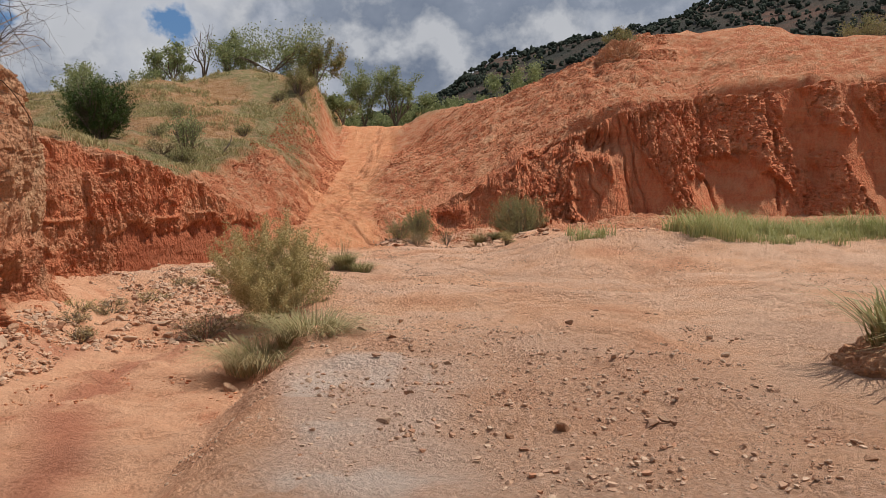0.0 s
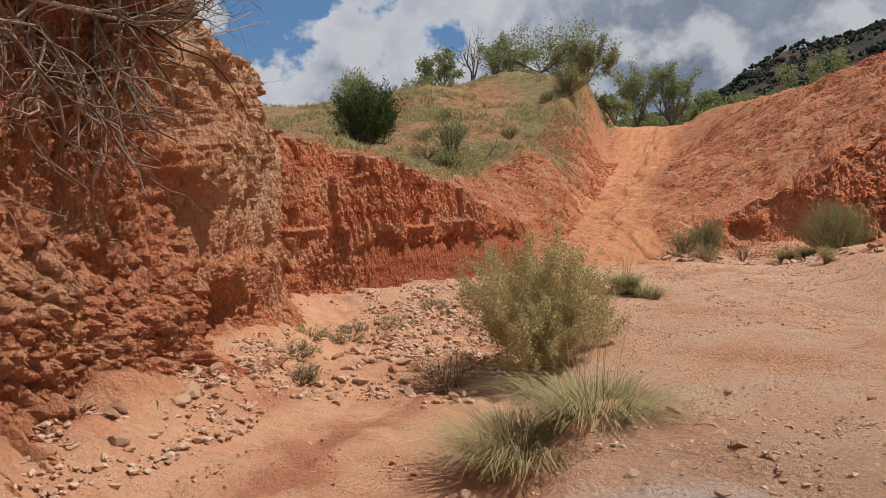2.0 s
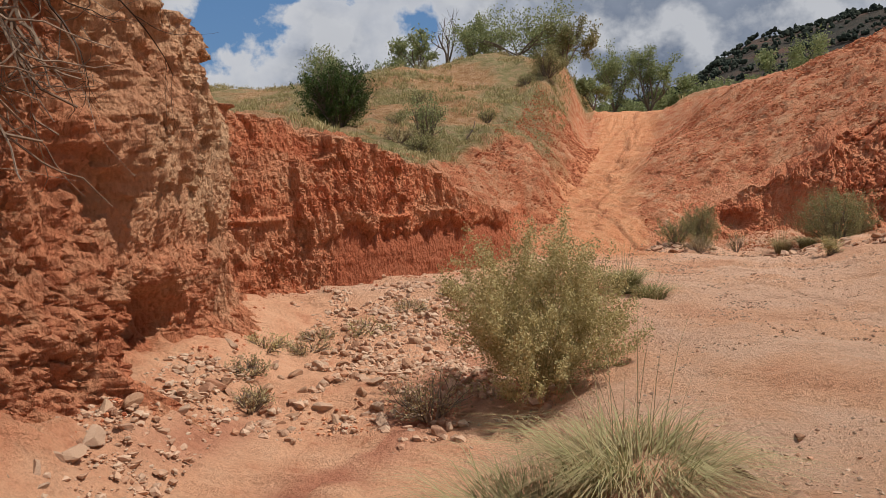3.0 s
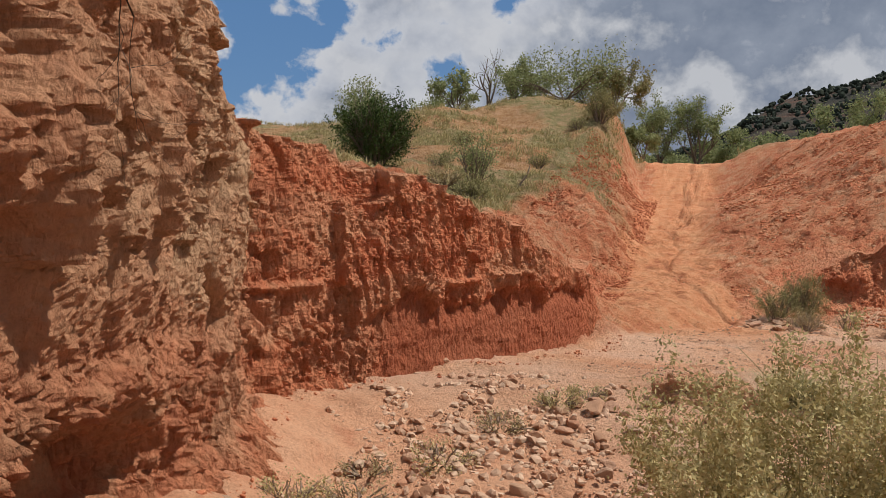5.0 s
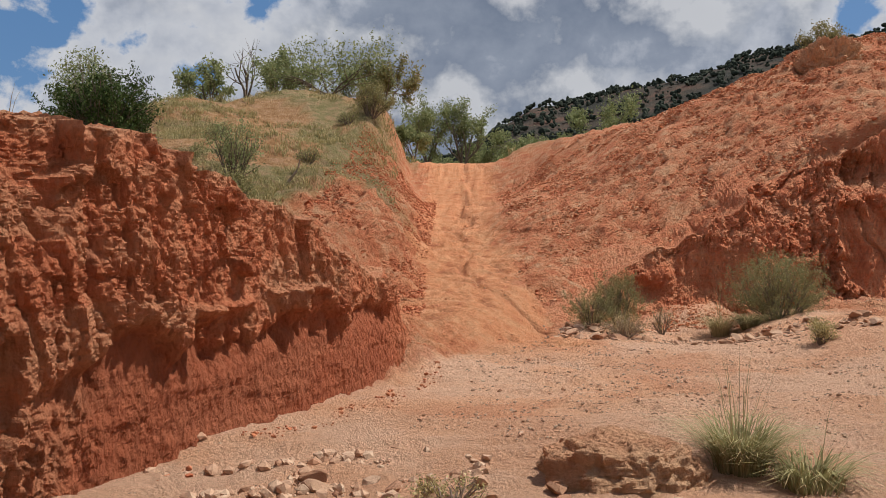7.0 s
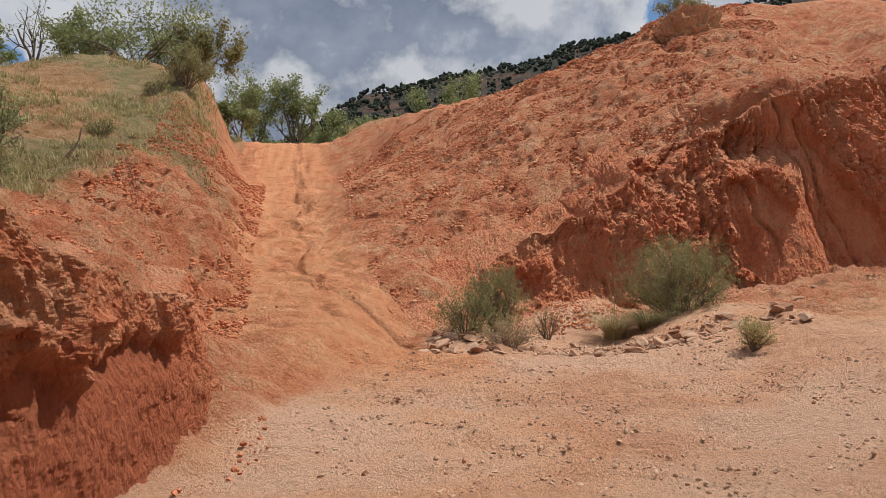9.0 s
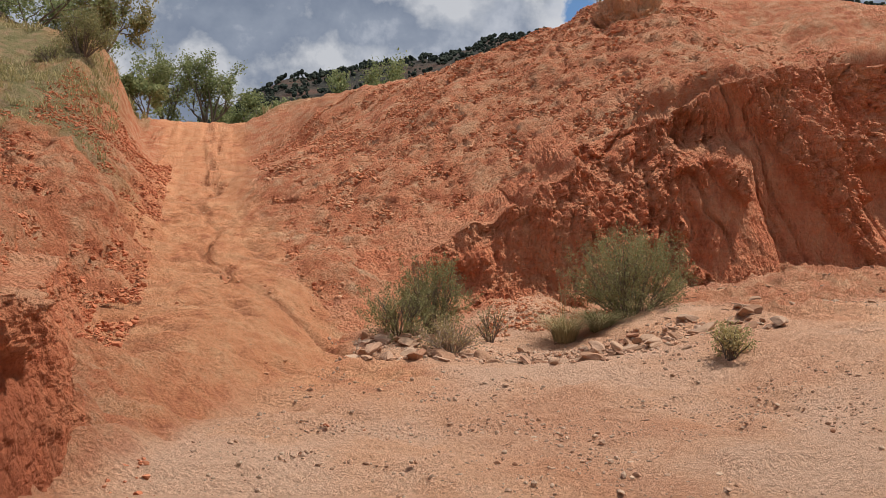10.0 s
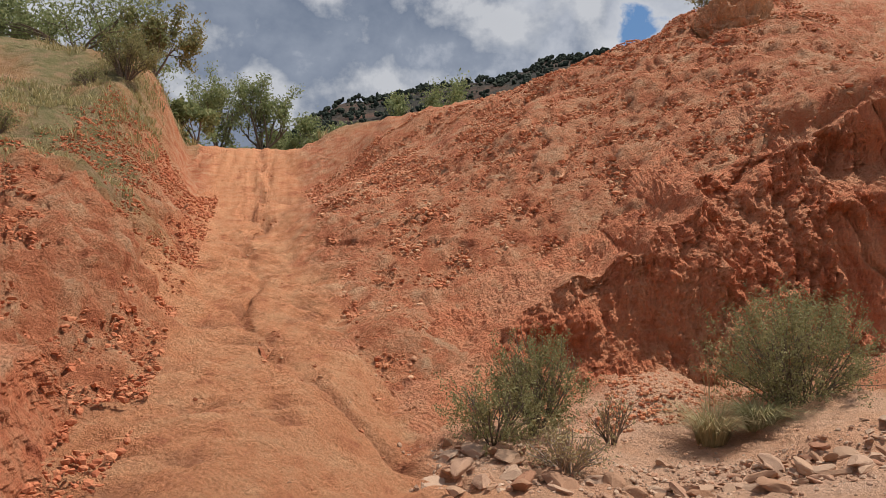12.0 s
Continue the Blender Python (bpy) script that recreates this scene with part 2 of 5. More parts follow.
    z = np.where(y > 44, z * sm(66, 48, y) + far * (1 - sm(66, 48, y)), z)
    slope = mesa(x / np.maximum(y, 1.0)) * 265
    up = sm(105, 265, dist) * (1 + 0.06 * fbm(x * 0.03, y * 0.03, 0, 4, 23))
    z = z + np.where(y > 60, np.maximum(slope - 10, 0) * up, 0)
    return z


def grid_mesh(name, xs, ys, zs, smooth=True):
    """A mesh from three equal grids of coordinates."""
    n, m = xs.shape
    co = np.stack([xs, ys, zs], -1).reshape(-1, 3)
    idx = np.arange(n * m).reshape(n, m)
    q = np.stack([idx[:-1, :-1], idx[:-1, 1:], idx[1:, 1:], idx[1:, :-1]], -1).reshape(-1, 4)
    me = bpy.data.meshes.new(name)
    me.vertices.add(len(co))
    me.vertices.foreach_set("co", co.ravel())
    me.loops.add(q.size)
    me.loops.foreach_set("vertex_index", q.ravel().astype(np.int32))
    me.polygons.add(len(q))
    me.polygons.foreach_set("loop_start", np.arange(0, q.size, 4, dtype=np.int32))
    me.polygons.foreach_set("loop_total", np.full(len(q), 4, dtype=np.int32))
    me.polygons.foreach_set("use_smooth", np.full(len(q), smooth, dtype=bool))
    me.update()
    me.validate()
    return me


def attribute(me, name, values):
    at = me.attributes.new(name, "FLOAT", "POINT")
    at.data.foreach_set("value", np.asarray(values, np.float32).ravel())


def axis(lo, hi, step, reach, growth=1.09):
    mid = list(np.arange(lo, hi, step))
    d, v, up = step, hi, []
    while v < reach:
        up.append(v)
        d *= growth
        v += d
    d, v, down = step, lo - step, []
    while v > -reach:
        down.append(v)
        d *= growth
        v -= d
    return np.array(down[::-1] + mid + up)


# ---- materials ----
def surface(name, rough=0.95):
    mat = bpy.data.materials.new(name)
    nt = nodes_of(mat)
    out = nt.nodes.new("ShaderNodeOutputMaterial")
    b = nt.nodes.new("ShaderNodeBsdfPrincipled")
    b.inputs["Roughness"].default_value = rough
    b.inputs["Specular IOR Level"].default_value = 0.15
    nt.links.new(b.outputs[0], out.inputs[0])
    co = nt.nodes.new("ShaderNodeTexCoord").outputs["Object"]
    return mat, nt, b, co


def bumped(nt, b, height, distance, strength=1.0):
    n = nt.nodes.new("ShaderNodeBump")
    n.inputs["Strength"].default_value = strength
    n.inputs["Distance"].default_value = distance
    nt.links.new(height, n.inputs["Height"])
    nt.links.new(n.outputs[0], b.inputs["Normal"])


def stretched(nt, co, x, y, z):
    n = nt.nodes.new("ShaderNodeMapping")
    n.inputs["Scale"].default_value = (x, y, z)
    nt.links.new(co, n.inputs["Vector"])
    return n.outputs[0]


def bank_material():
    mat, nt, b, co = surface("eroded_clay")
    run = stretched(nt, co, 1, 1, 0.22)
    big = noise_tex(nt, co, 0.8, 5, 0.6)
    streak = noise_tex(nt, run, 5.0, 6, 0.65)
    grain = noise_tex(nt, co, 30.0, 6, 0.7)
    bed = noise_tex(nt, stretched(nt, co, 0.25, 0.25, 3.5), 2.2, 4, 0.6)
    at = nt.nodes.new("ShaderNodeAttribute")
    at.attribute_name = "pale"
    c = ramp_node(nt, streak, [(0.28, (0.42, 0.125, 0.065)), (0.45, (0.62, 0.205, 0.098)), (0.68, (0.63, 0.275, 0.145))])
    c = mix_rgb(nt, ramp_node(nt, bed, [(0.5, (0, 0, 0)), (0.7, (0.5, 0.5, 0.5))]), c, (0.62, 0.30, 0.16))
    c = mix_rgb(nt, math_node(nt, "MULTIPLY", at.outputs["Fac"], ramp_node(nt, big, [(0.3, (0.45, 0.45, 0.45)), (0.6, (1, 1, 1))])), c, (0.65, 0.40, 0.235))
    fresh = nt.nodes.new("ShaderNodeAttribute")
    fresh.attribute_name = "fresh"
    c = mix_rgb(nt, math_node(nt, "MULTIPLY", fresh.outputs["Fac"], 0.85), c, mix_rgb(nt, bed, (0.36, 0.10, 0.05), (0.46, 0.145, 0.07)))
    c = mix_rgb(nt, 0.34, c, ramp_node(nt, noise_tex(nt, co, 16.0, 8, 0.75), [(0.34, (0.45, 0.40, 0.38)), (0.56, (1, 1, 1))]), "MULTIPLY")
    nt.links.new(c, b.inputs["Base Color"])
    vor = nt.nodes.new("ShaderNodeTexVoronoi")
    vor.inputs["Scale"].default_value = 24.0
    nt.links.new(stretched(nt, co, 1, 1, 0.45), vor.inputs["Vector"])
    h = math_node(nt, "ADD", math_node(nt, "MULTIPLY", grain, 0.6), noise_tex(nt, stretched(nt, co, 1, 1, 0.5), 11.0, 8, 0.74))
    h = math_node(nt, "MULTIPLY_ADD", vor.outputs["Distance"], -0.55, h)
    bumped(nt, b, h, 0.075, 1.0)
    return mat


def ground_material():
    mat, nt, b, co = surface("ground_earth")

    def at(name):
        n = nt.nodes.new("ShaderNodeAttribute")
        n.attribute_name = name
        return n.outputs["Fac"]
    big = noise_tex(nt, co, 0.45, 6, 0.62)
    mid = noise_tex(nt, co, 2.6, 7, 0.66)
    fine = noise_tex(nt, co, 34.0, 6, 0.7)
    vor = nt.nodes.new("ShaderNodeTexVoronoi")
    vor.inputs["Scale"].default_value = 26.0
    nt.links.new(co, vor.inputs["Vector"])
    sand = ramp_node(nt, big, [(0.36, (0.70, 0.345, 0.195)), (0.47, (0.79, 0.445, 0.27)), (0.58, (0.80, 0.50, 0.335))])
    channel = ramp_node(nt, mid, [(0.32, (0.54, 0.235, 0.13)), (0.42, (0.64, 0.335, 0.195)), (0.7, (0.68, 0.39, 0.24))])
    sand = mix_rgb(nt, at("channel"), sand, channel)
    speck = mix_rgb(nt, ramp_node(nt, vor.outputs["Distance"], [(0.2, (1, 1, 1)), (0.55, (0, 0, 0))]), (0.57, 0.325, 0.21), (0.70, 0.46, 0.33))
    sand = mix_rgb(nt, math_node(nt, "MULTIPLY", at("gravel"), 0.5), sand, speck)
    sand = mix_rgb(nt, at("streak"), sand, mix_rgb(nt, fine, (0.36, 0.13, 0.075), (0.50, 0.21, 0.125)))
    sand = mix_rgb(nt, at("salt"), sand, (0.80, 0.67, 0.57))
    clay = ramp_node(nt, mid, [(0.28, (0.42, 0.125, 0.065)), (0.43, (0.61, 0.215, 0.105)), (0.58, (0.65, 0.32, 0.175)), (0.74, (0.68, 0.43, 0.26))])
    c = mix_rgb(nt, at("clay"), sand, clay)
    path = ramp_node(nt, mid, [(0.32, (0.56, 0.205, 0.10)), (0.45, (0.71, 0.31, 0.15)), (0.68, (0.75, 0.39, 0.205))])
    c = mix_rgb(nt, at("trail"), c, path)
    # dark clay and the shade inside rut and footprints, both painted as colour
    c = mix_rgb(nt, math_node(nt, "MULTIPLY", at("hollow_shade"), 0.6), c, (0.36, 0.14, 0.075))
    grass = ramp_node(nt, mid, [(0.3, (0.13, 0.125, 0.045)), (0.46, (0.25, 0.215, 0.095)), (0.6, (0.36, 0.25, 0.14)), (0.74, (0.42, 0.23, 0.13))])
    c = mix_rgb(nt, at("grass"), c, grass)
    # far scrub made near black: the mesa's cloud shadow is put into its colour
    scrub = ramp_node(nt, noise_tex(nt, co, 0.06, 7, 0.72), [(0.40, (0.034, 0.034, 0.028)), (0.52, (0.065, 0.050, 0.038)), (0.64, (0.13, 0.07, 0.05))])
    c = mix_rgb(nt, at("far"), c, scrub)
    c = mix_rgb(nt, 0.36, c, ramp_node(nt, fine, [(0.32, (0.4, 0.36, 0.33)), (0.54, (1, 1, 1))]), "MULTIPLY")
    # grit: scattered darker and paler grains of two sizes
    for scale, lo, hi, amount in ((75.0, 0.12, 0.26, 0.42), (27.0, 0.10, 0.2, 0.5)):
        v = nt.nodes.new("ShaderNodeTexVoronoi")
        v.inputs["Scale"].default_value = scale
        nt.links.new(co, v.inputs["Vector"])
        grit = ramp_node(nt, v.outputs["Distance"], [(lo, (amount, amount, amount)), (hi, (0, 0, 0))])
        tone = nt.nodes.new("ShaderNodeSeparateColor")
        nt.links.new(v.outputs["Color"], tone.inputs[0])
        shade = ramp_node(nt, tone.outputs[0], [(0.0, (0.22, 0.11, 0.07)), (0.5, (0.42, 0.22, 0.14)), (0.8, (0.66, 0.50, 0.38)), (1.0, (0.74, 0.62, 0.50))])
        bare = math_node(nt, "SUBTRACT", 1.0, math_node(nt, "MAXIMUM", at("far"), at("grass"), clamp=True))
        stony = math_node(nt, "MULTIPLY", ramp_node(nt, mid, [(0.40, (0.12, 0.12, 0.12)), (0.60, (1, 1, 1))]), math_node(nt, "MULTIPLY_ADD", math_node(nt, "MAXIMUM", at("channel"), at("trail"), clamp=True), -0.75, 1.0))
        near = math_node(nt, "MULTIPLY", grit, math_node(nt, "MULTIPLY", bare, stony))
        c = mix_rgb(nt, near, c, shade)
    nt.links.new(c, b.inputs["Base Color"])
    h = math_node(nt, "ADD", fine, math_node(nt, "MULTIPLY", noise_tex(nt, co, 9.0, 8, 0.74), 1.6))
    h = math_node(nt, "MULTIPLY_ADD", math_node(nt, "MULTIPLY", vor.outputs["Distance"], at("gravel")), -0.35, h)
    h = math_node(nt, "MULTIPLY", h, math_node(nt, "MULTIPLY_ADD", at("channel"), -0.55, 1.0))
    lumps = math_node(nt, "MULTIPLY", math_node(nt, "MULTIPLY", noise_tex(nt, co, 3.4, 8, 0.72), 3.0), math_node(nt, "SUBTRACT", at("clay"), at("trail"), clamp=True))
    h = math_node(nt, "ADD", h, lumps)
    bumped(nt, b, h, 0.065, 1.0)
    return mat


def tinted(name, colours, rough=0.85, translucent=0.0, per_object=False, grain=0.0):
    """A material whose pieces vary in colour from one to the next."""
    mat, nt, b, co = surface(name, rough)
    if per_object:
        r = nt.nodes.new("ShaderNodeObjectInfo").outputs["Random"]
    else:
        r = nt.nodes.new("ShaderNodeNewGeometry").outputs["Random Per Island"]
    n = len(colours)
    c = ramp_node(nt, r, [(i / max(n - 1, 1), col) for i, col in enumerate(colours)])
    if grain:
        c = mix_rgb(nt, grain, c, ramp_node(nt, noise_tex(nt, co, 18.0, 6, 0.7), [(0.3, (0.35, 0.33, 0.3)), (0.65, (1, 1, 1))]), "MULTIPLY")
        bumped(nt, b, noise_tex(nt, co, 40.0, 5, 0.7), 0.01, 0.7)
    nt.links.new(c, b.inputs["Base Color"])
    if translucent:
        out = [x for x in nt.nodes if x.type == "OUTPUT_MATERIAL"][0]
        t = nt.nodes.new("ShaderNodeBsdfTranslucent")
        nt.links.new(c, t.inputs[0])
        m = nt.nodes.new("ShaderNodeMixShader")
        m.inputs[0].default_value = translucent
        nt.links.new(b.outputs[0], m.inputs[1])
        nt.links.new(t.outputs[0], m.inputs[2])
        nt.links.new(m.outputs[0], out.inputs[0])
    return mat


mat_bank = bank_material()
mat_ground = ground_material()
mat_stone = tinted("pale_stone", [(0.44, 0.25, 0.155), (0.58, 0.38, 0.26), (0.62, 0.44, 0.31), (0.50, 0.25, 0.145)], 0.9, grain=0.5)
mat_stone_one = tinted("field_stone", [(0.40, 0.21, 0.125), (0.53, 0.32, 0.20), (0.58, 0.39, 0.27), (0.45, 0.22, 0.13)], 0.9, per_object=True, grain=0.5)
mat_clod = tinted("clay_clod", [(0.44, 0.14, 0.07), (0.58, 0.22, 0.11), (0.64, 0.29, 0.15), (0.52, 0.18, 0.09), (0.68, 0.42, 0.25), (0.60, 0.24, 0.12)], 0.95, grain=0.2)
mat_clod_red = tinted("red_clay_clod", [(0.42, 0.13, 0.065), (0.56, 0.20, 0.10), (0.60, 0.25, 0.13), (0.50, 0.17, 0.085)], 0.95, grain=0.2)
mat_bark = tinted("grey_bark", [(0.16, 0.12, 0.09), (0.24, 0.19, 0.15)], 0.9, grain=0.5)
mat_straw_stem = tinted("olive_stem", [(0.26, 0.23, 0.10), (0.36, 0.31, 0.16)], 0.9)
mat_dark_twig = tinted("dark_twig", [(0.07, 0.05, 0.037), (0.14, 0.105, 0.08)], 0.9, grain=0.4)
mat_dry_twig = tinted("dry_twig", [(0.15, 0.11, 0.08), (0.30, 0.235, 0.18)], 0.9, grain=0.4)
mat_dead = tinted("bleached_wood", [(0.34, 0.26, 0.20), (0.46, 0.37, 0.29)], 0.9, grain=0.5)
mat_root = tinted("dry_root", [(0.20, 0.135, 0.095), (0.36, 0.27, 0.20)], 0.9, grain=0.5)
mat_broom = tinted("broom_leaf", [(0.31, 0.255, 0.10), (0.45, 0.375, 0.17), (0.58, 0.485, 0.26), (0.37, 0.32, 0.13)], 0.8, 0.3)
mat_sage = tinted("sage_leaf", [(0.19, 0.19, 0.075), (0.28, 0.26, 0.12), (0.37, 0.33, 0.17)], 0.8, 0.3)
mat_mesquite = tinted("mesquite_leaf", [(0.17, 0.20, 0.085), (0.26, 0.29, 0.13), (0.35, 0.36, 0.18)], 0.75, 0.4)
mat_juniper = tinted("juniper_leaf", [(0.035, 0.06, 0.018), (0.065, 0.10, 0.03), (0.10, 0.14, 0.04)], 0.8, 0.15)
# juniper green darkened to carry the cloud shadow over the mesa
mat_juniper_far_shaded = tinted("shaded_far_juniper_leaf", [(0.024, 0.034, 0.026), (0.040, 0.050, 0.036), (0.058, 0.066, 0.048)], 1.0)
mat_blade = tinted("green_blade", [(0.22, 0.21, 0.085), (0.32, 0.29, 0.13), (0.43, 0.38, 0.20)], 0.7, 0.25)
mat_wash_grass = tinted("wash_blade", [(0.27, 0.29, 0.105), (0.38, 0.38, 0.16), (0.48, 0.44, 0.22), (0.32, 0.34, 0.12)], 0.8, 0.3)
mat_straw = tinted("straw_blade", [(0.36, 0.28, 0.14), (0.46, 0.37, 0.20), (0.28, 0.22, 0.11)], 0.8, 0.25)
mat_knoll = tinted("knoll_blade", [(0.27, 0.23, 0.10), (0.39, 0.32, 0.15), (0.50, 0.41, 0.22), (0.31, 0.28, 0.12)], 0.8, 0.3)


# ---- ground sheet ----
def make_ground():
    ax, ay = axis(-7.0, 7.0, 0.05, 2600), axis(1.5, 30.0, 0.05, 2600)
    x, y = np.meshgrid(ax, ay)
    z = land(x, y)
    rx, rw = ramp_x(y), ramp_w(y)
    ey, wx = east_y(x), west_x(y)
    n = fbm(x * 0.8, y * 0.8, 0, 4, 77)
    m = fbm(x * 0.35, y * 0.35, 0, 5, 78)
    fan = sm(-0.1, 0.35, apron(x, y) + 0.25 * n) * sm(16.8, 17.6, y)
    clay = np.where(x > rx, sm(-0.5, 0.4, y - ey + 0.4 * n) * sm(20, 22, y), 0)
    clay = np.maximum(clay, sm(-0.35, 0.3, wx - x + 0.25 * n - 0.5 * sm(12, 13, y) * sm(18.5, 17, y)))
    bench = sm(22.0, 22.5, y + 0.35 * n) * sm(2.2, 3.4, x) * 0.75
    clay = np.maximum(np.maximum(clay, fan), bench) * sm(70, 50, y)
    trail = sm(0.4, -0.3, np.abs(x - rx + 0.1) - rw + 0.3 * n) * sm(19, 21, y) * sm(60, 48, y)
    trail = np.maximum(trail * 0.9, fan * sm(26, 22, y) * np.where(x < rx + rw, 0.55, 0.0) * sm(-0.1, 0.3, x - wx))
    line = np.maximum(wx - 0.3 - 0.9 * np.clip(28.5 - y, 0, 20), wx - 2.4)
    grass = sm(0.5, -0.7, x - np.minimum(np.minimum(line, rx - rw - 0.55), -4.86 - 0.10 * (y - 28.8)) + 0.6 * n) * sm(13, 17, y + 0.5 * np.clip(-x - 6, 0, 8) + n)
    grass = np.maximum(grass, sm(40.5, 43.5, y + n - 1.5 * sm(6, 9, x)) * np.where(np.abs(x - rx) > rw + 0.4, 1.0, sm(47, 56, y)))
    grass = grass * (1 - 0.4 * sm(0.12, 0.45, fbm(x * 0.6, y * 0.6, 0, 4, 83)))
    grass = np.maximum(grass, sm(-20, -30, x) * 0.9)
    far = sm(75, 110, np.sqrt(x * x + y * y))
    channel = sm(0.45, -0.7, x + 0.95 + 0.09 * y + 0.55 * n) * sm(14, 11, y)
    gravel = np.clip(sm(-0.1, 0.35, m + 0.2 * n) + 0.9 * np.exp(-((x - 0.6) / 1.3) ** 2 - ((y - 4.6) / 2.2) ** 2), 0, 1) * (1 - 0.8 * channel) * (1 - 0.45 * sm(8, 12, y))
    tongue = np.exp(-((x - 2.55 - 0.35 * np.sin(y * 0.7) + 0.06 * (y - 6)) / 0.6) ** 2) * sm(12, 9, y)
    gravel = gravel * (1 - 0.9 * tongue)
    salt = sm(0.15, 0.6, m * 0.7 + 1.3 * np.exp(-((x + 0.55) / 0.55) ** 2 - ((y - 4.6) / 1.3) ** 2) - 0.55) * (1 - channel) * sm(9, 5, y) * (0.3 + 0.4 * sm(-0.2, 0.5, fbm(x * 2.2, y * 2.2, 0, 4, 79)))
    mid_x = streak_x(y) + 0.12 * n
    streak = np.exp(-((x - mid_x) / 0.26) ** 2) * sm(2.5, 4.5, y) * sm(12.5, 10, y) * sm(-0.45, 0.05, n + 0.5 * fbm(x * 4, y * 1.5, 0, 4, 85)) * 0.95
    streak = np.maximum(streak, 0.8 * np.exp(-((x + 3.9) / 0.18) ** 2 - ((y - 8.2) / 0.7) ** 2))
    near = sm(75, 55, np.abs(y - 10)) * sm(40, 25, np.abs(x))
    rough = np.clip(clay - 0.75 * trail, 0, 1) * (1 - 0.6 * grass)
    d1, d2 = cells(x * 3.2, y * 3.2, z * 3.2, 300)
    z = z + near * (0.014 * fbm(x * 3.5, y * 3.5, 0, 5, 40, 0.6) + rough * ((0.055 + 0.085 * (x < rx)) * fbm(x * 1.9, y * 1.9, z * 2, 5, 55, 0.65) + 0.07 * (0.45 - d1) * sm(46, 38, y)))
    crumb = hash3(np.floor(x * 21).astype(np.int64), np.floor(y * 21).astype(np.int64), np.zeros(x.shape, np.int64), 8)
    z = z + near * rough * (0.035 * crumb + 0.05 * billow(x * 4.5, y * 4.5, 0, 3, 56) + 0.03 * billow(x * 1.7 - 0.4 * y, y * 1.3, 0, 2, 59)) * (x > -7.2) * (y < 31)
    z = z + near * (1 - rough) * 0.006 * crumb * (x > -7.2) * (x < 7.2) * (y < 31) * (y > 1.5)
    steep = near * rough * sm(20.5, 23, y) * np.where(x < rx, 1.0, 0.35) * (y < 31) * (x > -7.2)
    x = x + steep * (0.14 * billow(y * 1.8, z * 2.6, x * 0.6, 3, 58) + 0.05 * crumb)
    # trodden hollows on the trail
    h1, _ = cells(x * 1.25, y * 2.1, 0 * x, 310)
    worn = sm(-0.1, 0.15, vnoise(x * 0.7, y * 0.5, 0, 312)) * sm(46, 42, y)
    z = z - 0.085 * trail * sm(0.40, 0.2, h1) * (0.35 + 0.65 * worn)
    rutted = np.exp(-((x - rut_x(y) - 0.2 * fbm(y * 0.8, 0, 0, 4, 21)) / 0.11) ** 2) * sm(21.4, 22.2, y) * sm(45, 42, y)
    # mask that darkens hollows and rut: their shade plus darker clay, in colour
    hollow_shade = np.clip(trail * worn * sm(0.38, 0.15, h1 + 0.12 * fbm(x * 6, y * 6, 0, 3, 313)) + rutted * sm(-0.45, 0.15, fbm(x * 5, y * 3, 0, 3, 314)), 0, 1)
    z = z + near * trail * (0.03 * fbm(x * 2.6, y * 2.6, 0, 4, 57, 0.65) + 0.012 * crumb * (y < 31))
    z = z + near * channel * 0.012 * np.sin(9 * x + 5 * y + 4 * n) * sm(-0.2, 0.4, m + n)
    z = z + 0.02 * trail * np.sin(y * 7 + 3 * n) * sm(23, 26, y) * near
    me = grid_mesh("ground", x, y, z)
    for nm, v in (("clay", clay), ("trail", trail), ("grass", grass), ("far", far), ("channel", channel), ("gravel", gravel), ("salt", salt), ("streak", streak), ("hollow_shade", hollow_shade)):
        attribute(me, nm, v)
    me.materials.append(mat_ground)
    ob = new("ground", me)
    tagged(ob, "dry sandy wash rising into a red clay trail and grassy slopes", "ground", kind="structure")


make_ground()


# ---- eroded cliff faces ----
def bump_at(S, Z, s0, z0, rs, rz, sharp=1.0):
    return np.exp(-((((S - s0) / rs) ** 2 + ((Z - z0) / rz) ** 2)) ** sharp)


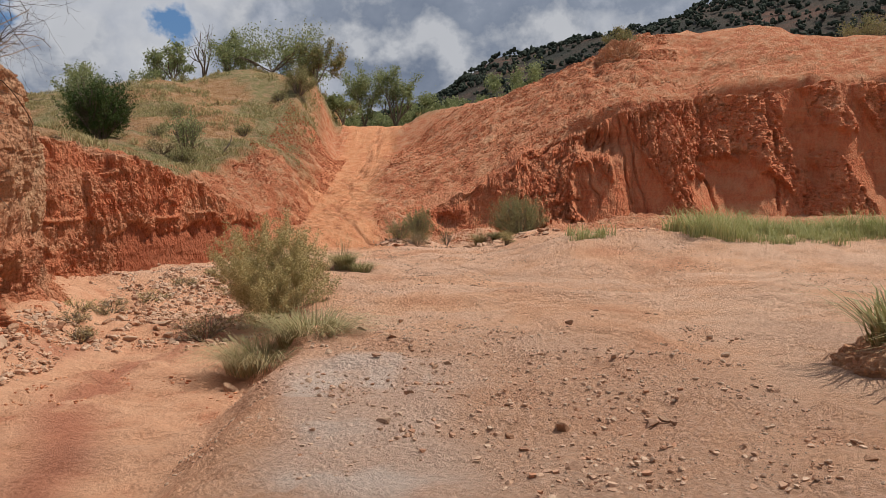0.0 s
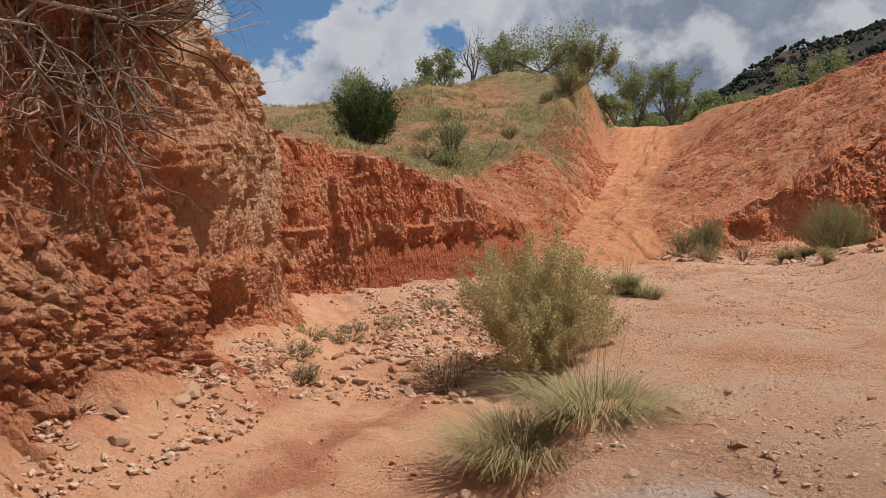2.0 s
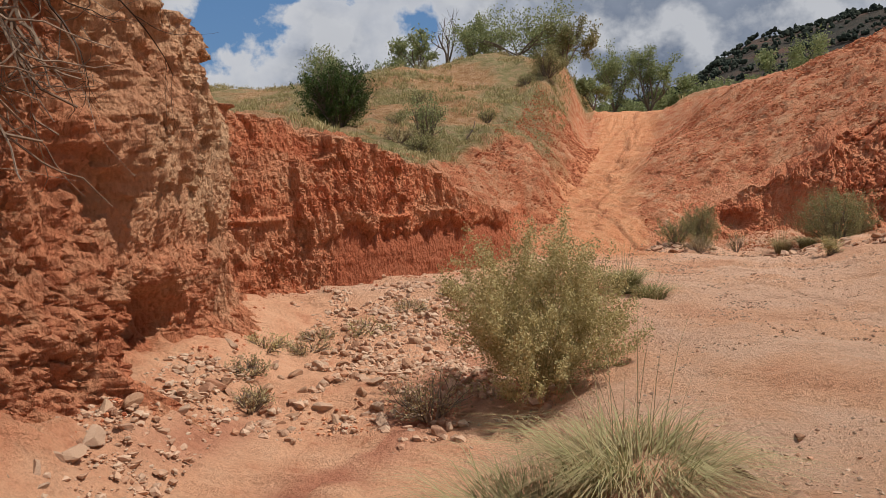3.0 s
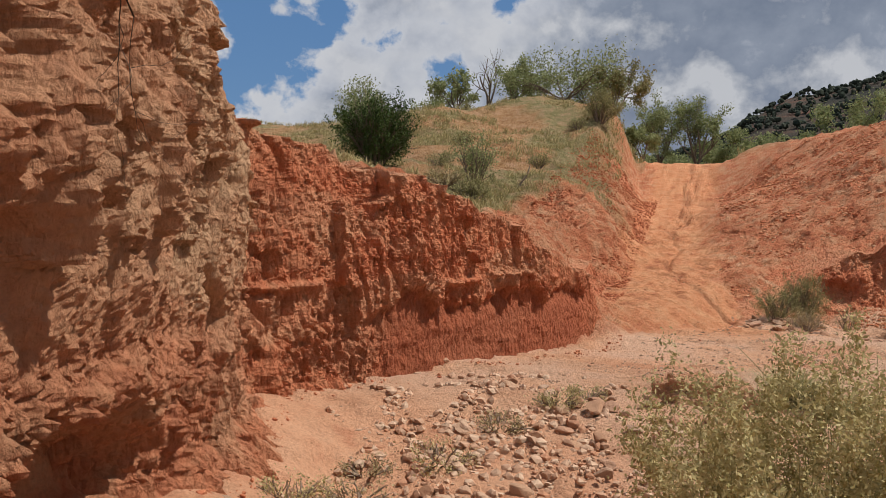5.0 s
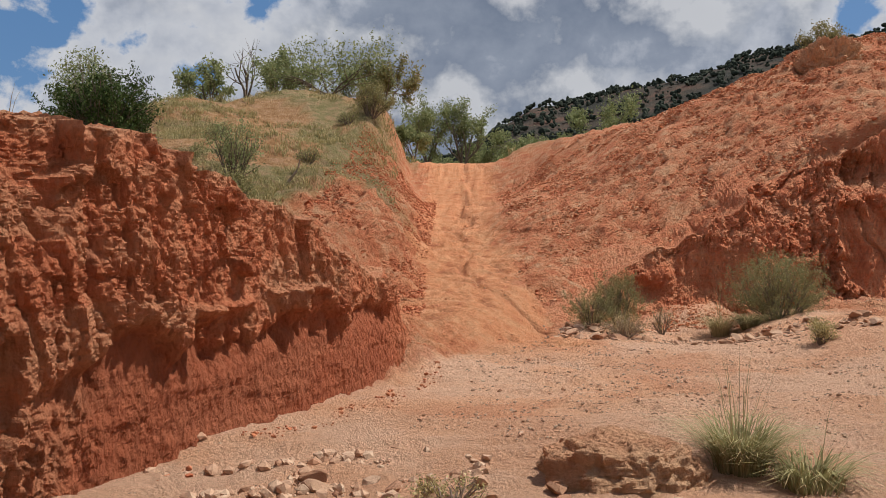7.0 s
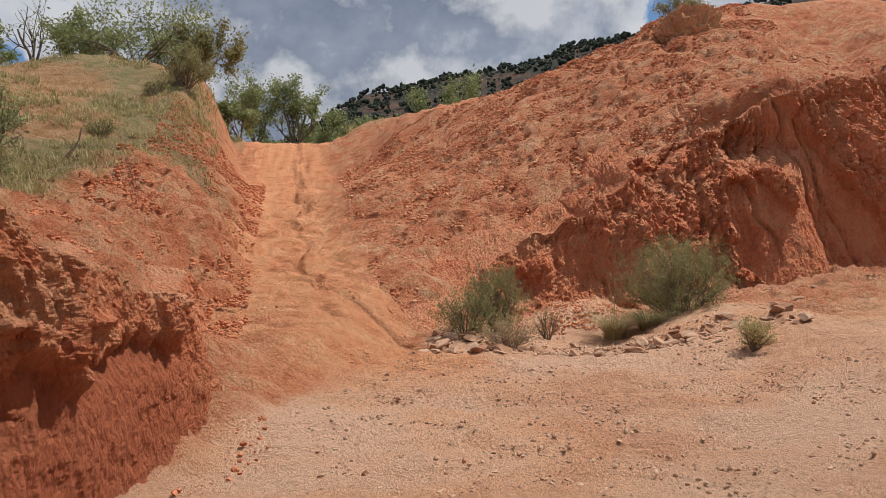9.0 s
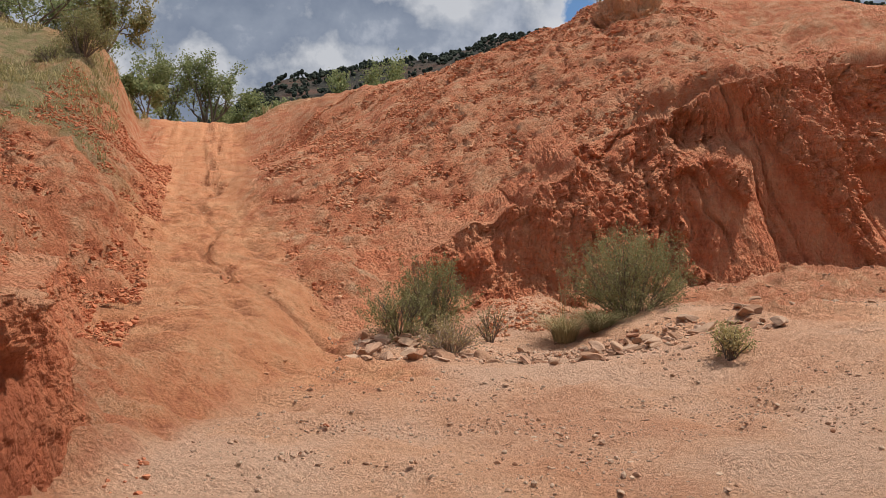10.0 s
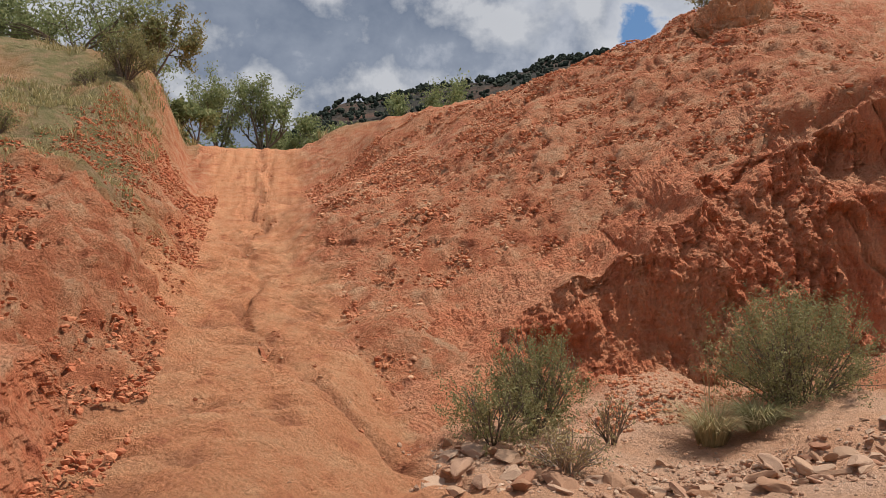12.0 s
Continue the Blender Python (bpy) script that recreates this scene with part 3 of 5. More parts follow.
def face(name, label, fx, fy, s, nx, ny, top, low, shape, pale, rows=150, back_len=1.2, flip=False, sink=None, shift=0.6, drop=0.05, ragged=1.0):
    v = np.concatenate([np.linspace(0, 1, rows), 1 + np.linspace(0.015, 1, 26)])
    S, V = np.meshgrid(s, v, indexing="ij")
    U, B = np.clip(V, 0, 1), np.clip(V - 1, 0, 1)
    H = (top - low)[:, None]
    Z = low[:, None] + H * U
    out = shape(S, Z, U, H)
    X = fx[:, None] + nx[:, None] * (out - back_len * B)
    Y = fy[:, None] + ny[:, None] * (out - back_len * B)
    blend = sm(0.1, 0.9, B)
    over = (1 - B) * shift
    plate = land(X - nx[:, None] * over, Y - ny[:, None] * over) - drop * (1 - B)
    lumps = 0.04 * hash3((S * 31).astype(np.int64), (B * 60).astype(np.int64), 0 * S.astype(np.int64), 9) + 0.05 * fbm(X * 3, Y * 3, 0, 4, 111) + 0.05 * (0.45 - cells(X * 5, Y * 5, Z * 5, 112)[0])
    lumps = lumps * ragged
    crest = 0.06 * ragged ** 2 * fbm(S * 2.6 / ragged, 0, 0, 4, 115) * np.clip(H, 0, 1)
    Z = np.where(V > 1, (Z + crest) * (1 - blend) + (plate + 0.05) * blend - 0.16 * sm(0.8, 1, B) + lumps * np.sin(np.pi * np.clip(B * 1.1, 0, 1)), Z + crest * sm(0.75, 1, U))
    if sink is not None:
        Z = Z - sink[:, None]
    me = grid_mesh(name, X, Y, Z, False)
    if flip:
        me.flip_normals()
    attribute(me, "pale", pale(S, Z, U))
    attribute(me, "fresh", scoured_band(S, Z)[0] if not flip else 0 * S)
    me.materials.append(mat_bank)
    return tagged(new(name, me), label, "cliff", kind="structure")


def fingers(S, Z, across, tall, seed, warp):
    """Upright knobs and drips of dried clay with sharp clefts between them, in patches."""
    d1, d2 = cells(S * across + warp, Z * tall, 0 * S, seed)
    return (0.55 - d1) + 0.7 * sm(0.0, 0.22, d2 - d1) - 0.5


def scoured_band(S, Z):
    """The lower band of the red wall, scoured smooth; the crust above hangs over it in drips."""
    lip = 0.88 + 0.16 * fbm(S * 1.3, 0, 0, 4, 12) + 0.07 * vnoise(S * 11, 0, 0, 13)
    red = sm(12.5, 13.6, S) * sm(18.6, 17.4, S)
    return sm(lip + 0.03, lip - 0.10, Z) * red, red


def west_shape(S, Z, U, H):
    scale = np.clip(H / 2.4, 0.3, 1)
    big = (0.11 + 0.08 * sm(13.5, 11, S)) * fbm(S * 0.6, Z * 0.25, 1.0, 3, 101)
    warp = 0.5 * fbm(S * 1.6, Z * 1.2, 5, 3, 106)
    scoured, red = scoured_band(S, Z)
    patch = 0.35 + 0.65 * sm(-0.25, 0.25, fbm(S * 0.9, Z * 0.8, 3, 3, 122))
    crust = 0.052 * fingers(S, Z, 6.5, 1.7, 117, warp) + 0.042 * fingers(S, Z, 15.0, 4.0, 123, warp * 1.6) * patch
    crust = crust + 0.024 * fingers(S, Z, 30.0, 13.0, 124, warp * 2) * patch
    plates = 0.055 * sm(0.0, 0.05, fbm(S * 1.7, Z * 0.7, 2, 4, 118, 0.62)) + 0.04 * sm(0.02, 0.07, fbm(S * 4.6, Z * 1.5, 4, 3, 119, 0.6))
    pit = -0.09 * sm(0.28, 0.40, fbm(S * 2.6, Z * 1.3, 7, 4, 109))
    smooth_band = 0.018 * fbm(S * 2.2, Z * 7.0, 0, 3, 125) + 0.015 * fbm(S * 9, Z * 3.0, 0, 3, 126)
    detail = (crust + plates + pit) * (1 - 0.88 * scoured) + smooth_band * scoured
    # shallow insets where plates have dropped off, smooth inside
    inset = sm(0.17, 0.215, fbm(S * 1.35 + 0.25 * Z, Z * 0.95, 8, 4, 129, 0.55)) * sm(0.6, 0.9, Z)
    detail = detail * (1 - 0.75 * inset) - 0.12 * inset
    rubble = sm(9.7, 8.6, S) * sm(0.95, 0.5, Z + 0.15 * vnoise(S * 2, 0, 0, 14)) + 0.35 * sm(8.5, 7.6, S)
    detail = detail + np.clip(rubble, 0, 1) * (0.07 * fingers(S, Z, 7.0, 6.0, 127, warp) + 0.05 * fingers(S, Z, 17.0, 15.0, 128, warp))
    fine = 0.016 * fbm(S * 20, Z * 13, 0.0, 2, 105, 0.7) + 0.016 * hash3((S * 61).astype(np.int64), (Z * 70).astype(np.int64), np.int64(3) + 0 * S.astype(np.int64), 5)
    # thin hard bed that stands out in short ledges
    bed = 1.02 + 0.06 * fbm(S * 0.7, 0, 0, 2, 4)
    shelf = sm(0.2, 0.4, fbm(S * 2.1, 0, 3, 2, 8))
    ledge = (0.09 * np.exp(-((Z - bed) / 0.03) ** 2) - 0.05 * sm(bed - 0.02, bed - 0.12, Z) * sm(bed - 0.5, bed - 0.25, Z)) * shelf * sm(10.5, 11.5, S)
    out = -0.30 * U + 0.12 * red * U + big * (0.4 + 0.6 * U) + (detail + ledge) * scale + fine * (1 - 0.6 * scoured)
    # scoured band set back, deepest against the ground
    out = out - 0.12 * scoured - 0.03 * red * sm(0.60, 0.05, Z)
    # blocks standing forward, with clefts behind them
    out = out + 0.06 * sm(10.2, 10.9, S) * sm(11.0, 10.9, S) * sm(0.5, 0.9, Z) - 0.08 * sm(10.98, 11.06, S) * sm(11.9, 11.3, S) * sm(0.7, 1.0, Z)
    out = out + 0.16 * sm(11.7, 12.4, S) * sm(12.72, 12.62, S) * sm(0.4, 0.9, Z)
    for s0, d in ((11.62, 0.2), (12.1, 0.12), (13.4, 0.07), (14.35, 0.09), (15.3, 0.08), (10.35, 0.18), (16.2, 0.06)):
        out = out - d * np.exp(-((S - s0 - 0.12 * fbm(Z * 1.6, s0, 0, 3, 33)) / 0.05) ** 2) * sm(0.35, 0.8, Z)
    # the buttress bellies out and its head lies back in the sun
    head = sm(8.3, 8.8, S) * sm(11.1, 10.8, S)
    out = out + head * (0.16 * sm(0.5, 1.2, Z) - 0.34 * sm(1.75, 2.95, Z))
    # hollow beside the buttress, under the roots, and the hollow under it
    out = out - 0.34 * sm(8.5, 7.8, S - 0.22 * fbm(Z * 1.8, S * 0.6, 0, 5, 13, 0.6)) * sm(3.5, 6.5, S) * sm(2.95, 2.5, Z) * sm(0.45, 1.15, Z + 0.2 * fbm(S * 2, 0, 0, 3, 15))
    out = out - 0.62 * bump_at(S, Z, 9.0, 0.12, 0.62, 0.42 + 0.06 * fbm(S * 4, 0, 0, 2, 16), 2.0)
    out = out + 0.12 * bump_at(S, Z, 9.3, 1.7, 0.7, 0.9) - 0.14 * bump_at(S, Z, 9.75, 1.5, 0.16, 0.6) - 0.12 * bump_at(S, Z, 9.2, 2.15, 0.22, 0.14)
    # fallen earth at the foot
    talus = np.clip(0.34 - (Z + 0.15), 0, 1) * (0.9 + 0.5 * fbm(S * 1.2, 0, 0, 3, 19))
    out = out + talus * sm(13.2, 12.2, S) * (1 - bump_at(S, Z, 9.0, 0.12, 0.6, 0.5, 2.0))
    return out


def west_pale(S, Z, U):
    p = sm(12.3, 10.0, S) * (0.25 + 0.75 * sm(0.5, 1.6, Z)) * sm(8.0, 8.6, S) + 0.30 * sm(8.4, 7.5, S)
    return np.clip(p + 0.35 * sm(0.1, 0.6, fbm(S * 1.1, Z * 2.5, 0, 3, 121)) + 0.4 * sm(0.94, 1.0, U), 0, 1)


def west_bank():
    s = np.concatenate([np.arange(-6.0, 5.0, 0.12), np.arange(5.0, 19.0, 0.017), np.arange(19.0, 24.3, 0.05)])
    fx = west_x(s)
    dx = np.gradient(fx, s)
    ln = np.sqrt(1 + dx * dx)
    face("bank_west", "steep eroded red clay bank with fluted face and undercut foot", fx, s, s, 1 / ln, -dx / ln,
         west_top(s) + 0.02, land(fx + 0.3, s) - 0.3, west_shape, west_pale, rows=190, sink=0.9 * sm(22.0, 24.2, s))


def east_shape(S, Z, U, H):
    scale = np.clip(H / 2.6, 0.25, 1.1)
    big = 0.30 * fbm(S * 0.42, Z * 0.1, 1.0, 3, 201)
    warp = 0.4 * fbm(S * 0.9, Z * 0.9, 5, 3, 206)
    # clean red planes where slabs fell away, crusted outflows of washed clay between them
    bare = sm(0.02, 0.16, fbm(S * 0.55 + 0.25 * Z, Z * 0.22, 4, 4, 230, 0.6) - 0.12 * U + 0.06) * sm(2.6, 3.6, S)
    flute = 0.13 * billow(S * 0.9 + warp - 0.10 * Z, Z * 0.14, 0.0, 2, 203)
    crust = 0.12 * fingers(S - 0.25 * Z, Z, 3.2, 0.8, 231, warp) + 0.08 * fingers(S - 0.25 * Z, Z, 8.0, 2.2, 232, warp * 2) + 0.05 * fingers(S, Z, 15.0, 8.0, 233, warp * 2)
    plates = 0.09 * sm(0.0, 0.05, fbm(S * 1.2, Z * 0.5, 2, 4, 218, 0.6)) + 0.05 * sm(0.03, 0.08, fbm(S * 3.6, Z * 1.3, 4, 3, 219, 0.6))
    fine = 0.025 * fbm(S * 11, Z * 8, 0.0, 2, 205, 0.7) + 0.025 * hash3((S * 34).astype(np.int64), (Z * 36).astype(np.int64), np.int64(3) + 0 * S.astype(np.int64), 6)
    lean = -(0.92 - 0.3 * sm(0.0, 0.6, S) * sm(2.9, 2.3, S)) * U - 0.30 * sm(0.55, 1.0, U)
    alcove = bump_at(S, Z, 1.45, 1.1, 0.95, 0.75, 2.0)
    crust, plates = crust * (1 - 0.85 * alcove), plates * (1 - 0.6 * alcove)
    out = lean * np.clip(H / 2.2, 0.5, 1.5) + (big * (0.3 + 0.7 * U) + flute + (crust + plates) * (1 - 0.85 * bare)) * scale + fine * (1 - 0.5 * bare)
    out = out - 0.18 * bare * scale
    for s0, d in ((4.55, 0.12), (5.75, 0.14), (6.15, 0.10), (7.3, 0.15), (8.6, 0.25), (10.4, 0.25)):
        out = out - d * np.exp(-((S - s0 - 0.25 * fbm(Z * 0.8, s0, 0, 3, 34)) / 0.045) ** 2) * sm(0.7, 1.3, Z)
    # rounded hollows under a rim, out of the sun
    holes = 0.22 * bump_at(S, Z, 1.45, 1.05, 0.8, 0.55, 1.4) + 0.35 * bump_at(S, Z, 0.25, 0.75, 0.35, 0.25, 1.5)
    holes = holes + 0.32 * bump_at(S, Z, 6.3, 2.2, 0.75, 1.7, 1.6) + 0.45 * bump_at(S, Z, 4.9, 3.25, 0.8, 0.4, 1.5)
    holes = holes + 0.8 * bump_at(S, Z, 8.9, 3.0, 1.1, 1.9, 1.6) + 0.6 * bump_at(S, Z, 11.4, 2.6, 0.9, 1.7, 1.6) + 0.7 * bump_at(S, Z, 14.2, 3.0, 1.2, 2.0, 1.6)
    return out - holes + 0.07 * bump_at(S, Z, 1.45, 1.9, 0.7, 0.16)


def east_pale(S, Z, U):
    return np.clip(0.25 * sm(0.0, 0.6, fbm(S * 0.9, Z * 2.0, 0, 3, 221)) + 0.08 * sm(0.9, 1.0, U), 0, 1)


def east_cliff():
    s = np.concatenate([np.arange(-2.6, 9.0, 0.028), np.arange(9.0, 26.0, 0.07)])
    fy = east_y(s)
    dy = np.gradient(fy, s)
    ln = np.sqrt(1 + dy * dy)
    face("cliff_east", "tall red clay cliff with shaded hollows below a crumbling slope", s, fy, s, dy / ln, -1 / ln,
         np.maximum(east_top(s), land(s, fy - 0.3) + 0.1), land(s, fy - 0.3) - 0.3, east_shape, east_pale, back_len=1.7, flip=True, shift=0.7, drop=0.25, ragged=1.4)


west_bank()
east_cliff()
# ---- makers of things ----
def arrays_mesh(name, verts, faces, mat, smooth=False):
    """A mesh from an array of vertices and one of equal-sided faces."""
    me = bpy.data.meshes.new(name)
    k = faces.shape[1]
    me.vertices.add(len(verts))
    me.vertices.foreach_set("co", np.asarray(verts, np.float32).ravel())
    me.loops.add(faces.size)
    me.loops.foreach_set("vertex_index", faces.ravel().astype(np.int32))
    me.polygons.add(len(faces))
    me.polygons.foreach_set("loop_start", np.arange(0, faces.size, k, dtype=np.int32))
    me.polygons.foreach_set("loop_total", np.full(len(faces), k, dtype=np.int32))
    me.polygons.foreach_set("use_smooth", np.full(len(faces), smooth, dtype=bool))
    me.update()
    me.materials.append(mat)
    return me


def part(name, me, parent, label=""):
    ob = new(name, me)
    ob.parent = parent
    if label:
        tagged(ob, label)
    return ob


def ground_z(x, y):
    return float(land(np.array([x]), np.array([y]))[0])


def unit(v):
    return v / (np.linalg.norm(v, axis=-1, keepdims=True) + 1e-9)


def tubes(lines, sides=5):
    """Tapering tubes along lines of points with radii."""
    V, F, base = [], [], 0
    ang = np.arange(sides) * 2 * np.pi / sides
    for pts, rad in lines:
        pts, rad = np.asarray(pts, float), np.asarray(rad, float)
        tan = unit(np.gradient(pts, axis=0))
        ref = np.where(np.abs(tan[:, 2:3]) > 0.9, np.array([[1.0, 0, 0]]), np.array([[0, 0, 1.0]]))
        a = unit(np.cross(tan, ref))
        b = np.cross(tan, a)
        ring = pts[:, None] + rad[:, None, None] * (np.cos(ang)[None, :, None] * a[:, None] + np.sin(ang)[None, :, None] * b[:, None])
        n = len(pts)
        idx = base + np.arange(n * sides).reshape(n, sides)
        nxt = np.roll(idx, -1, axis=1)
        F.append(np.stack([idx[:-1], nxt[:-1], nxt[1:], idx[1:]], -1).reshape(-1, 4))
        V.append(ring.reshape(-1, 3))
        base += n * sides
    return np.concatenate(V), np.concatenate(F)


def grow(rng, start, way, length, radius, depth, lines, tips, droop=0.0, spread=0.7, wob=0.25, kids=(2, 4)):
    n = 6
    pts, p, d = [np.array(start, float)], np.array(start, float), unit(np.array(way, float))
    for i in range(n):
        d = unit(d + rng.normal(0, wob, 3) * 0.5 + np.array([0, 0, -droop]))
        p = p + d * length / n
        pts.append(p.copy())
    rad = np.linspace(radius, radius * 0.45, n + 1)
    lines.append((pts, rad))
    if depth == 0:
        tips.extend(pts[2:])
        return
    for k in range(rng.integers(kids[0], kids[1] + 1)):
        i = rng.integers(2, n + 1)
        side = unit(np.cross(d, rng.normal(0, 1, 3)))
        grow(rng, pts[i], unit(d + side * spread * rng.uniform(0.6, 1.3)), length * rng.uniform(0.55, 0.8), rad[i] * 0.7, depth - 1, lines, tips, droop, spread, wob, kids)


def leaves(rng, centres, count, spread, size, slim=0.5, up=0.0):
    """Small four-sided leaves scattered round centres."""
    centres = np.asarray(centres, float)
    p = centres[rng.integers(0, len(centres), count)] + rng.normal(0, spread, (count, 3))
    a = unit(rng.normal(0, 1, (count, 3)) + np.array([0, 0, up]))
    b = unit(np.cross(a, rng.normal(0, 1, (count, 3))))
    s = size * rng.uniform(0.6, 1.4, (count, 1))
    V = np.stack([p - a * s, p + b * s * slim, p + a * s, p - b * s * slim], 1).reshape(-1, 3)
    return V, np.arange(count * 4).reshape(-1, 4)


def blades(rng, count, height, spread, lean, width, radius, rise=1.0):
    """Bent blades of grass that rise from one root."""
    th = rng.uniform(0, 2 * np.pi, count)
    r = radius * np.sqrt(rng.uniform(0, 1, count))
    root = np.stack([r * np.cos(th), r * np.sin(th), np.zeros(count)], 1)
    az = th + rng.normal(0, 0.5, count)
    out = np.stack([np.cos(az), np.sin(az), np.zeros(count)], 1)
    h = height * rng.uniform(0.55, 1.1, count)[:, None]
    l = lean * rng.uniform(0.3, 1.2, count)[:, None] * h
    side = np.stack([-np.sin(az), np.cos(az), np.zeros(count)], 1) * width
    V = []
    for t, w in ((0.0, 1.0), (0.35, 0.9), (0.7, 0.6), (1.0, 0.08)):
        c = root + out * l * t ** 1.8 + np.array([0, 0, 1.0]) * h * rise * (t - 0.45 * lean * t ** 3)
        V += [c - side * w, c + side * w]
    V = np.stack(V, 1).reshape(-1, 3)
    i = np.arange(count)[:, None] * 8
    F = np.concatenate([i + np.array([[0, 1, 3, 2]]), i + np.array([[2, 3, 5, 4]]), i + np.array([[4, 5, 7, 6]])])
    return V, F


def root_at(name, x, y, label, category, group="", sink=0.02, z=None):
    ob = new(name)
    ob.location = (x, y, (ground_z(x, y) if z is None else z) - sink)
    return tagged(ob, label, category, group)


def fitted(lines, tips, w, h):
    """Scales grown branches to a plant's width and height."""
    t = np.array(tips)
    kx = w / 2 / np.percentile(np.hypot(t[:, 0], t[:, 1]), 94)
    kz = h / np.percentile(t[:, 2], 97)
    k = np.array([kx, kx, kz])
    return [(np.asarray(p) * k, q) for p, q in lines], t * k


def make_shrub(name, x, y, w, h, stems, count, size, mat, label, seed, leaf_part="foliage", group="", z=None, twig=0.006, bark=None, slim=0.45, bunches=0):
    """A low bush of many thin stems from one root, leafy along their outer halves."""
    rng = np.random.default_rng(seed)
    root = root_at(name, x, y, label, "shrub", group, z=z)
    lines, tips = [], []
    for i in range(stems):
        az = rng.uniform(0, 2 * np.pi)
        k = np.sqrt(rng.uniform(0, 1)) * 1.1
        way = np.array([np.cos(az) * k * w / (2 * h), np.sin(az) * k * w / (2 * h), 1.0])
        grow(rng, (0.06 * w * np.cos(az), 0.06 * w * np.sin(az), 0), way, h * rng.uniform(0.5, 0.72) * (1.25 - 0.3 * k), twig * 1.6, 1, lines, tips, 0.0, 0.5, 0.2, (3, 4))
    lines, tips = fitted(lines, tips, w, h)

    def reach(p):
        return np.max((p[:, 0] / (w / 2)) ** 2 + (p[:, 1] / (w / 2)) ** 2 + ((p[:, 2] - 0.42 * h) / (0.6 * h)) ** 2)
    lines = [q for q in lines if reach(q[0]) < 1.15]
    d = unit(rng.normal(0, 1, (bunches, 3))) * (rng.uniform(0.2, 1.0, (bunches, 1)) ** 0.5)
    d = d * (1 + 0.42 * fbm(d[:, 0] * 1.6, d[:, 1] * 1.6, d[:, 2] * 1.6, 3, seed)[:, None])
    bunch = d * np.array([w / 2, w / 2, 0.56 * h]) * 0.85 + np.array([0, 0, 0.43 * h])
    sprig = unit(d * np.array([0.7, 0.7, 0.4]) + np.array([0, 0, 0.8]) + rng.normal(0, 0.25, (bunches, 3))) * 0.13 * w * rng.uniform(0.5, 1.3, (bunches, 1))
    bunch = (bunch[:, None] + sprig[:, None] * np.linspace(-0.4, 1, 7)[None, :, None]).reshape(-1, 3)
    bunch = bunch[bunch[:, 2] > 0.02]
    keep_t = tips[(tips[:, 0] / (w / 2)) ** 2 + (tips[:, 1] / (w / 2)) ** 2 + ((tips[:, 2] - 0.42 * h) / (0.6 * h)) ** 2 < 1.1]
    pick = keep_t[rng.integers(0, len(keep_t), max(len(bunch) // 4, 1))] if bunches else keep_t
    tips = np.concatenate([bunch, pick]) if bunches else keep_t
    part("twigwork", arrays_mesh("twigwork", *tubes(lines, 4), bark or mat_bark), root, "thin grey-brown stems")
    part(leaf_part, arrays_mesh(leaf_part, *leaves(rng, tips, count, (0.011 if bunches else 0.035) * w + 0.008, size, slim, 0.6), mat), root)
    return root


def make_tree(name, x, y, h, w, count, size, mat, label, seed, lean=(0, 0), fork=0.25, limbs=5, group="", cat="tree", bark=None, spread=0.75, leafless=False, z=None):
    rng = np.random.default_rng(seed)
    root = root_at(name, x, y, label, cat, group, sink=0.08, z=z)
    lines, tips = [], []
    for i in range(limbs):
        az = 2 * np.pi * i / limbs + rng.uniform(-0.5, 0.5)
        k = rng.uniform(0.35, 1.0) * w / (2 * h) * 1.25
        start = np.array([lean[0], lean[1], 1.0]) * h * fork * rng.uniform(0.5, 1.0)
        grow(rng, start, (np.cos(az) * k + lean[0], np.sin(az) * k + lean[1], 0.8), h * 0.46, 0.022 * h * rng.uniform(0.6, 0.9), 2, lines, tips, -0.02, spread, 0.3, (2, 3))
    trunk = np.linspace(0, 1, 5)[:, None] * np.array([lean[0], lean[1], 1.0]) * h * fork
    lines.append((trunk + rng.normal(0, 0.015 * h, (5, 3)) * np.array([1, 1, 0]), np.linspace(0.04 * h, 0.026 * h, 5)))
    lines, tips = fitted(lines, tips, w, h)
    part("trunk", arrays_mesh("trunk", *tubes(lines, 5), bark or mat_bark, True), root, "bare grey limbs" if leafless else "crooked dark trunk and limbs")
    if not leafless:
        part("crown", arrays_mesh("crown", *leaves(rng, np.array(tips), count, 0.045 * w, size, 0.45), mat), root)
    return root


def make_clump(name, x, y, h, green, dry, label, seed, lean=1.0, radius=0.12, width=0.005, group="", z=None, seedheads=0):
    """A bunch of grass: fresh blades, dry blades and a few tall seed stalks."""
    rng = np.random.default_rng(seed)
    root = root_at(name, x, y, label, "grass", group, z=z)
    if green:
        part("green_foliage", arrays_mesh("green_foliage", *blades(rng, green, h, 1, lean, width, radius), mat_blade), root)
    if dry:
        part("dry_foliage", arrays_mesh("dry_foliage", *blades(rng, dry, h * 0.95, 1, lean * 1.15, width * 0.9, radius * 1.1), mat_straw), root, "bleached dry blades")
    if seedheads:
        part("seedhead", arrays_mesh("seedhead", *blades(rng, seedheads, h * 1.7, 1, 0.35, width * 0.6, radius * 0.7), mat_straw), root, "tall thin seed stalks")
    return root


def ico(level=1):
    bm = bmesh.new()
    bmesh.ops.create_icosphere(bm, subdivisions=level, radius=1.0)
    v = np.array([p.co[:] for p in bm.verts])
    f = np.array([[p.index for p in q.verts] for q in bm.faces])
    bm.free()
    return v, f


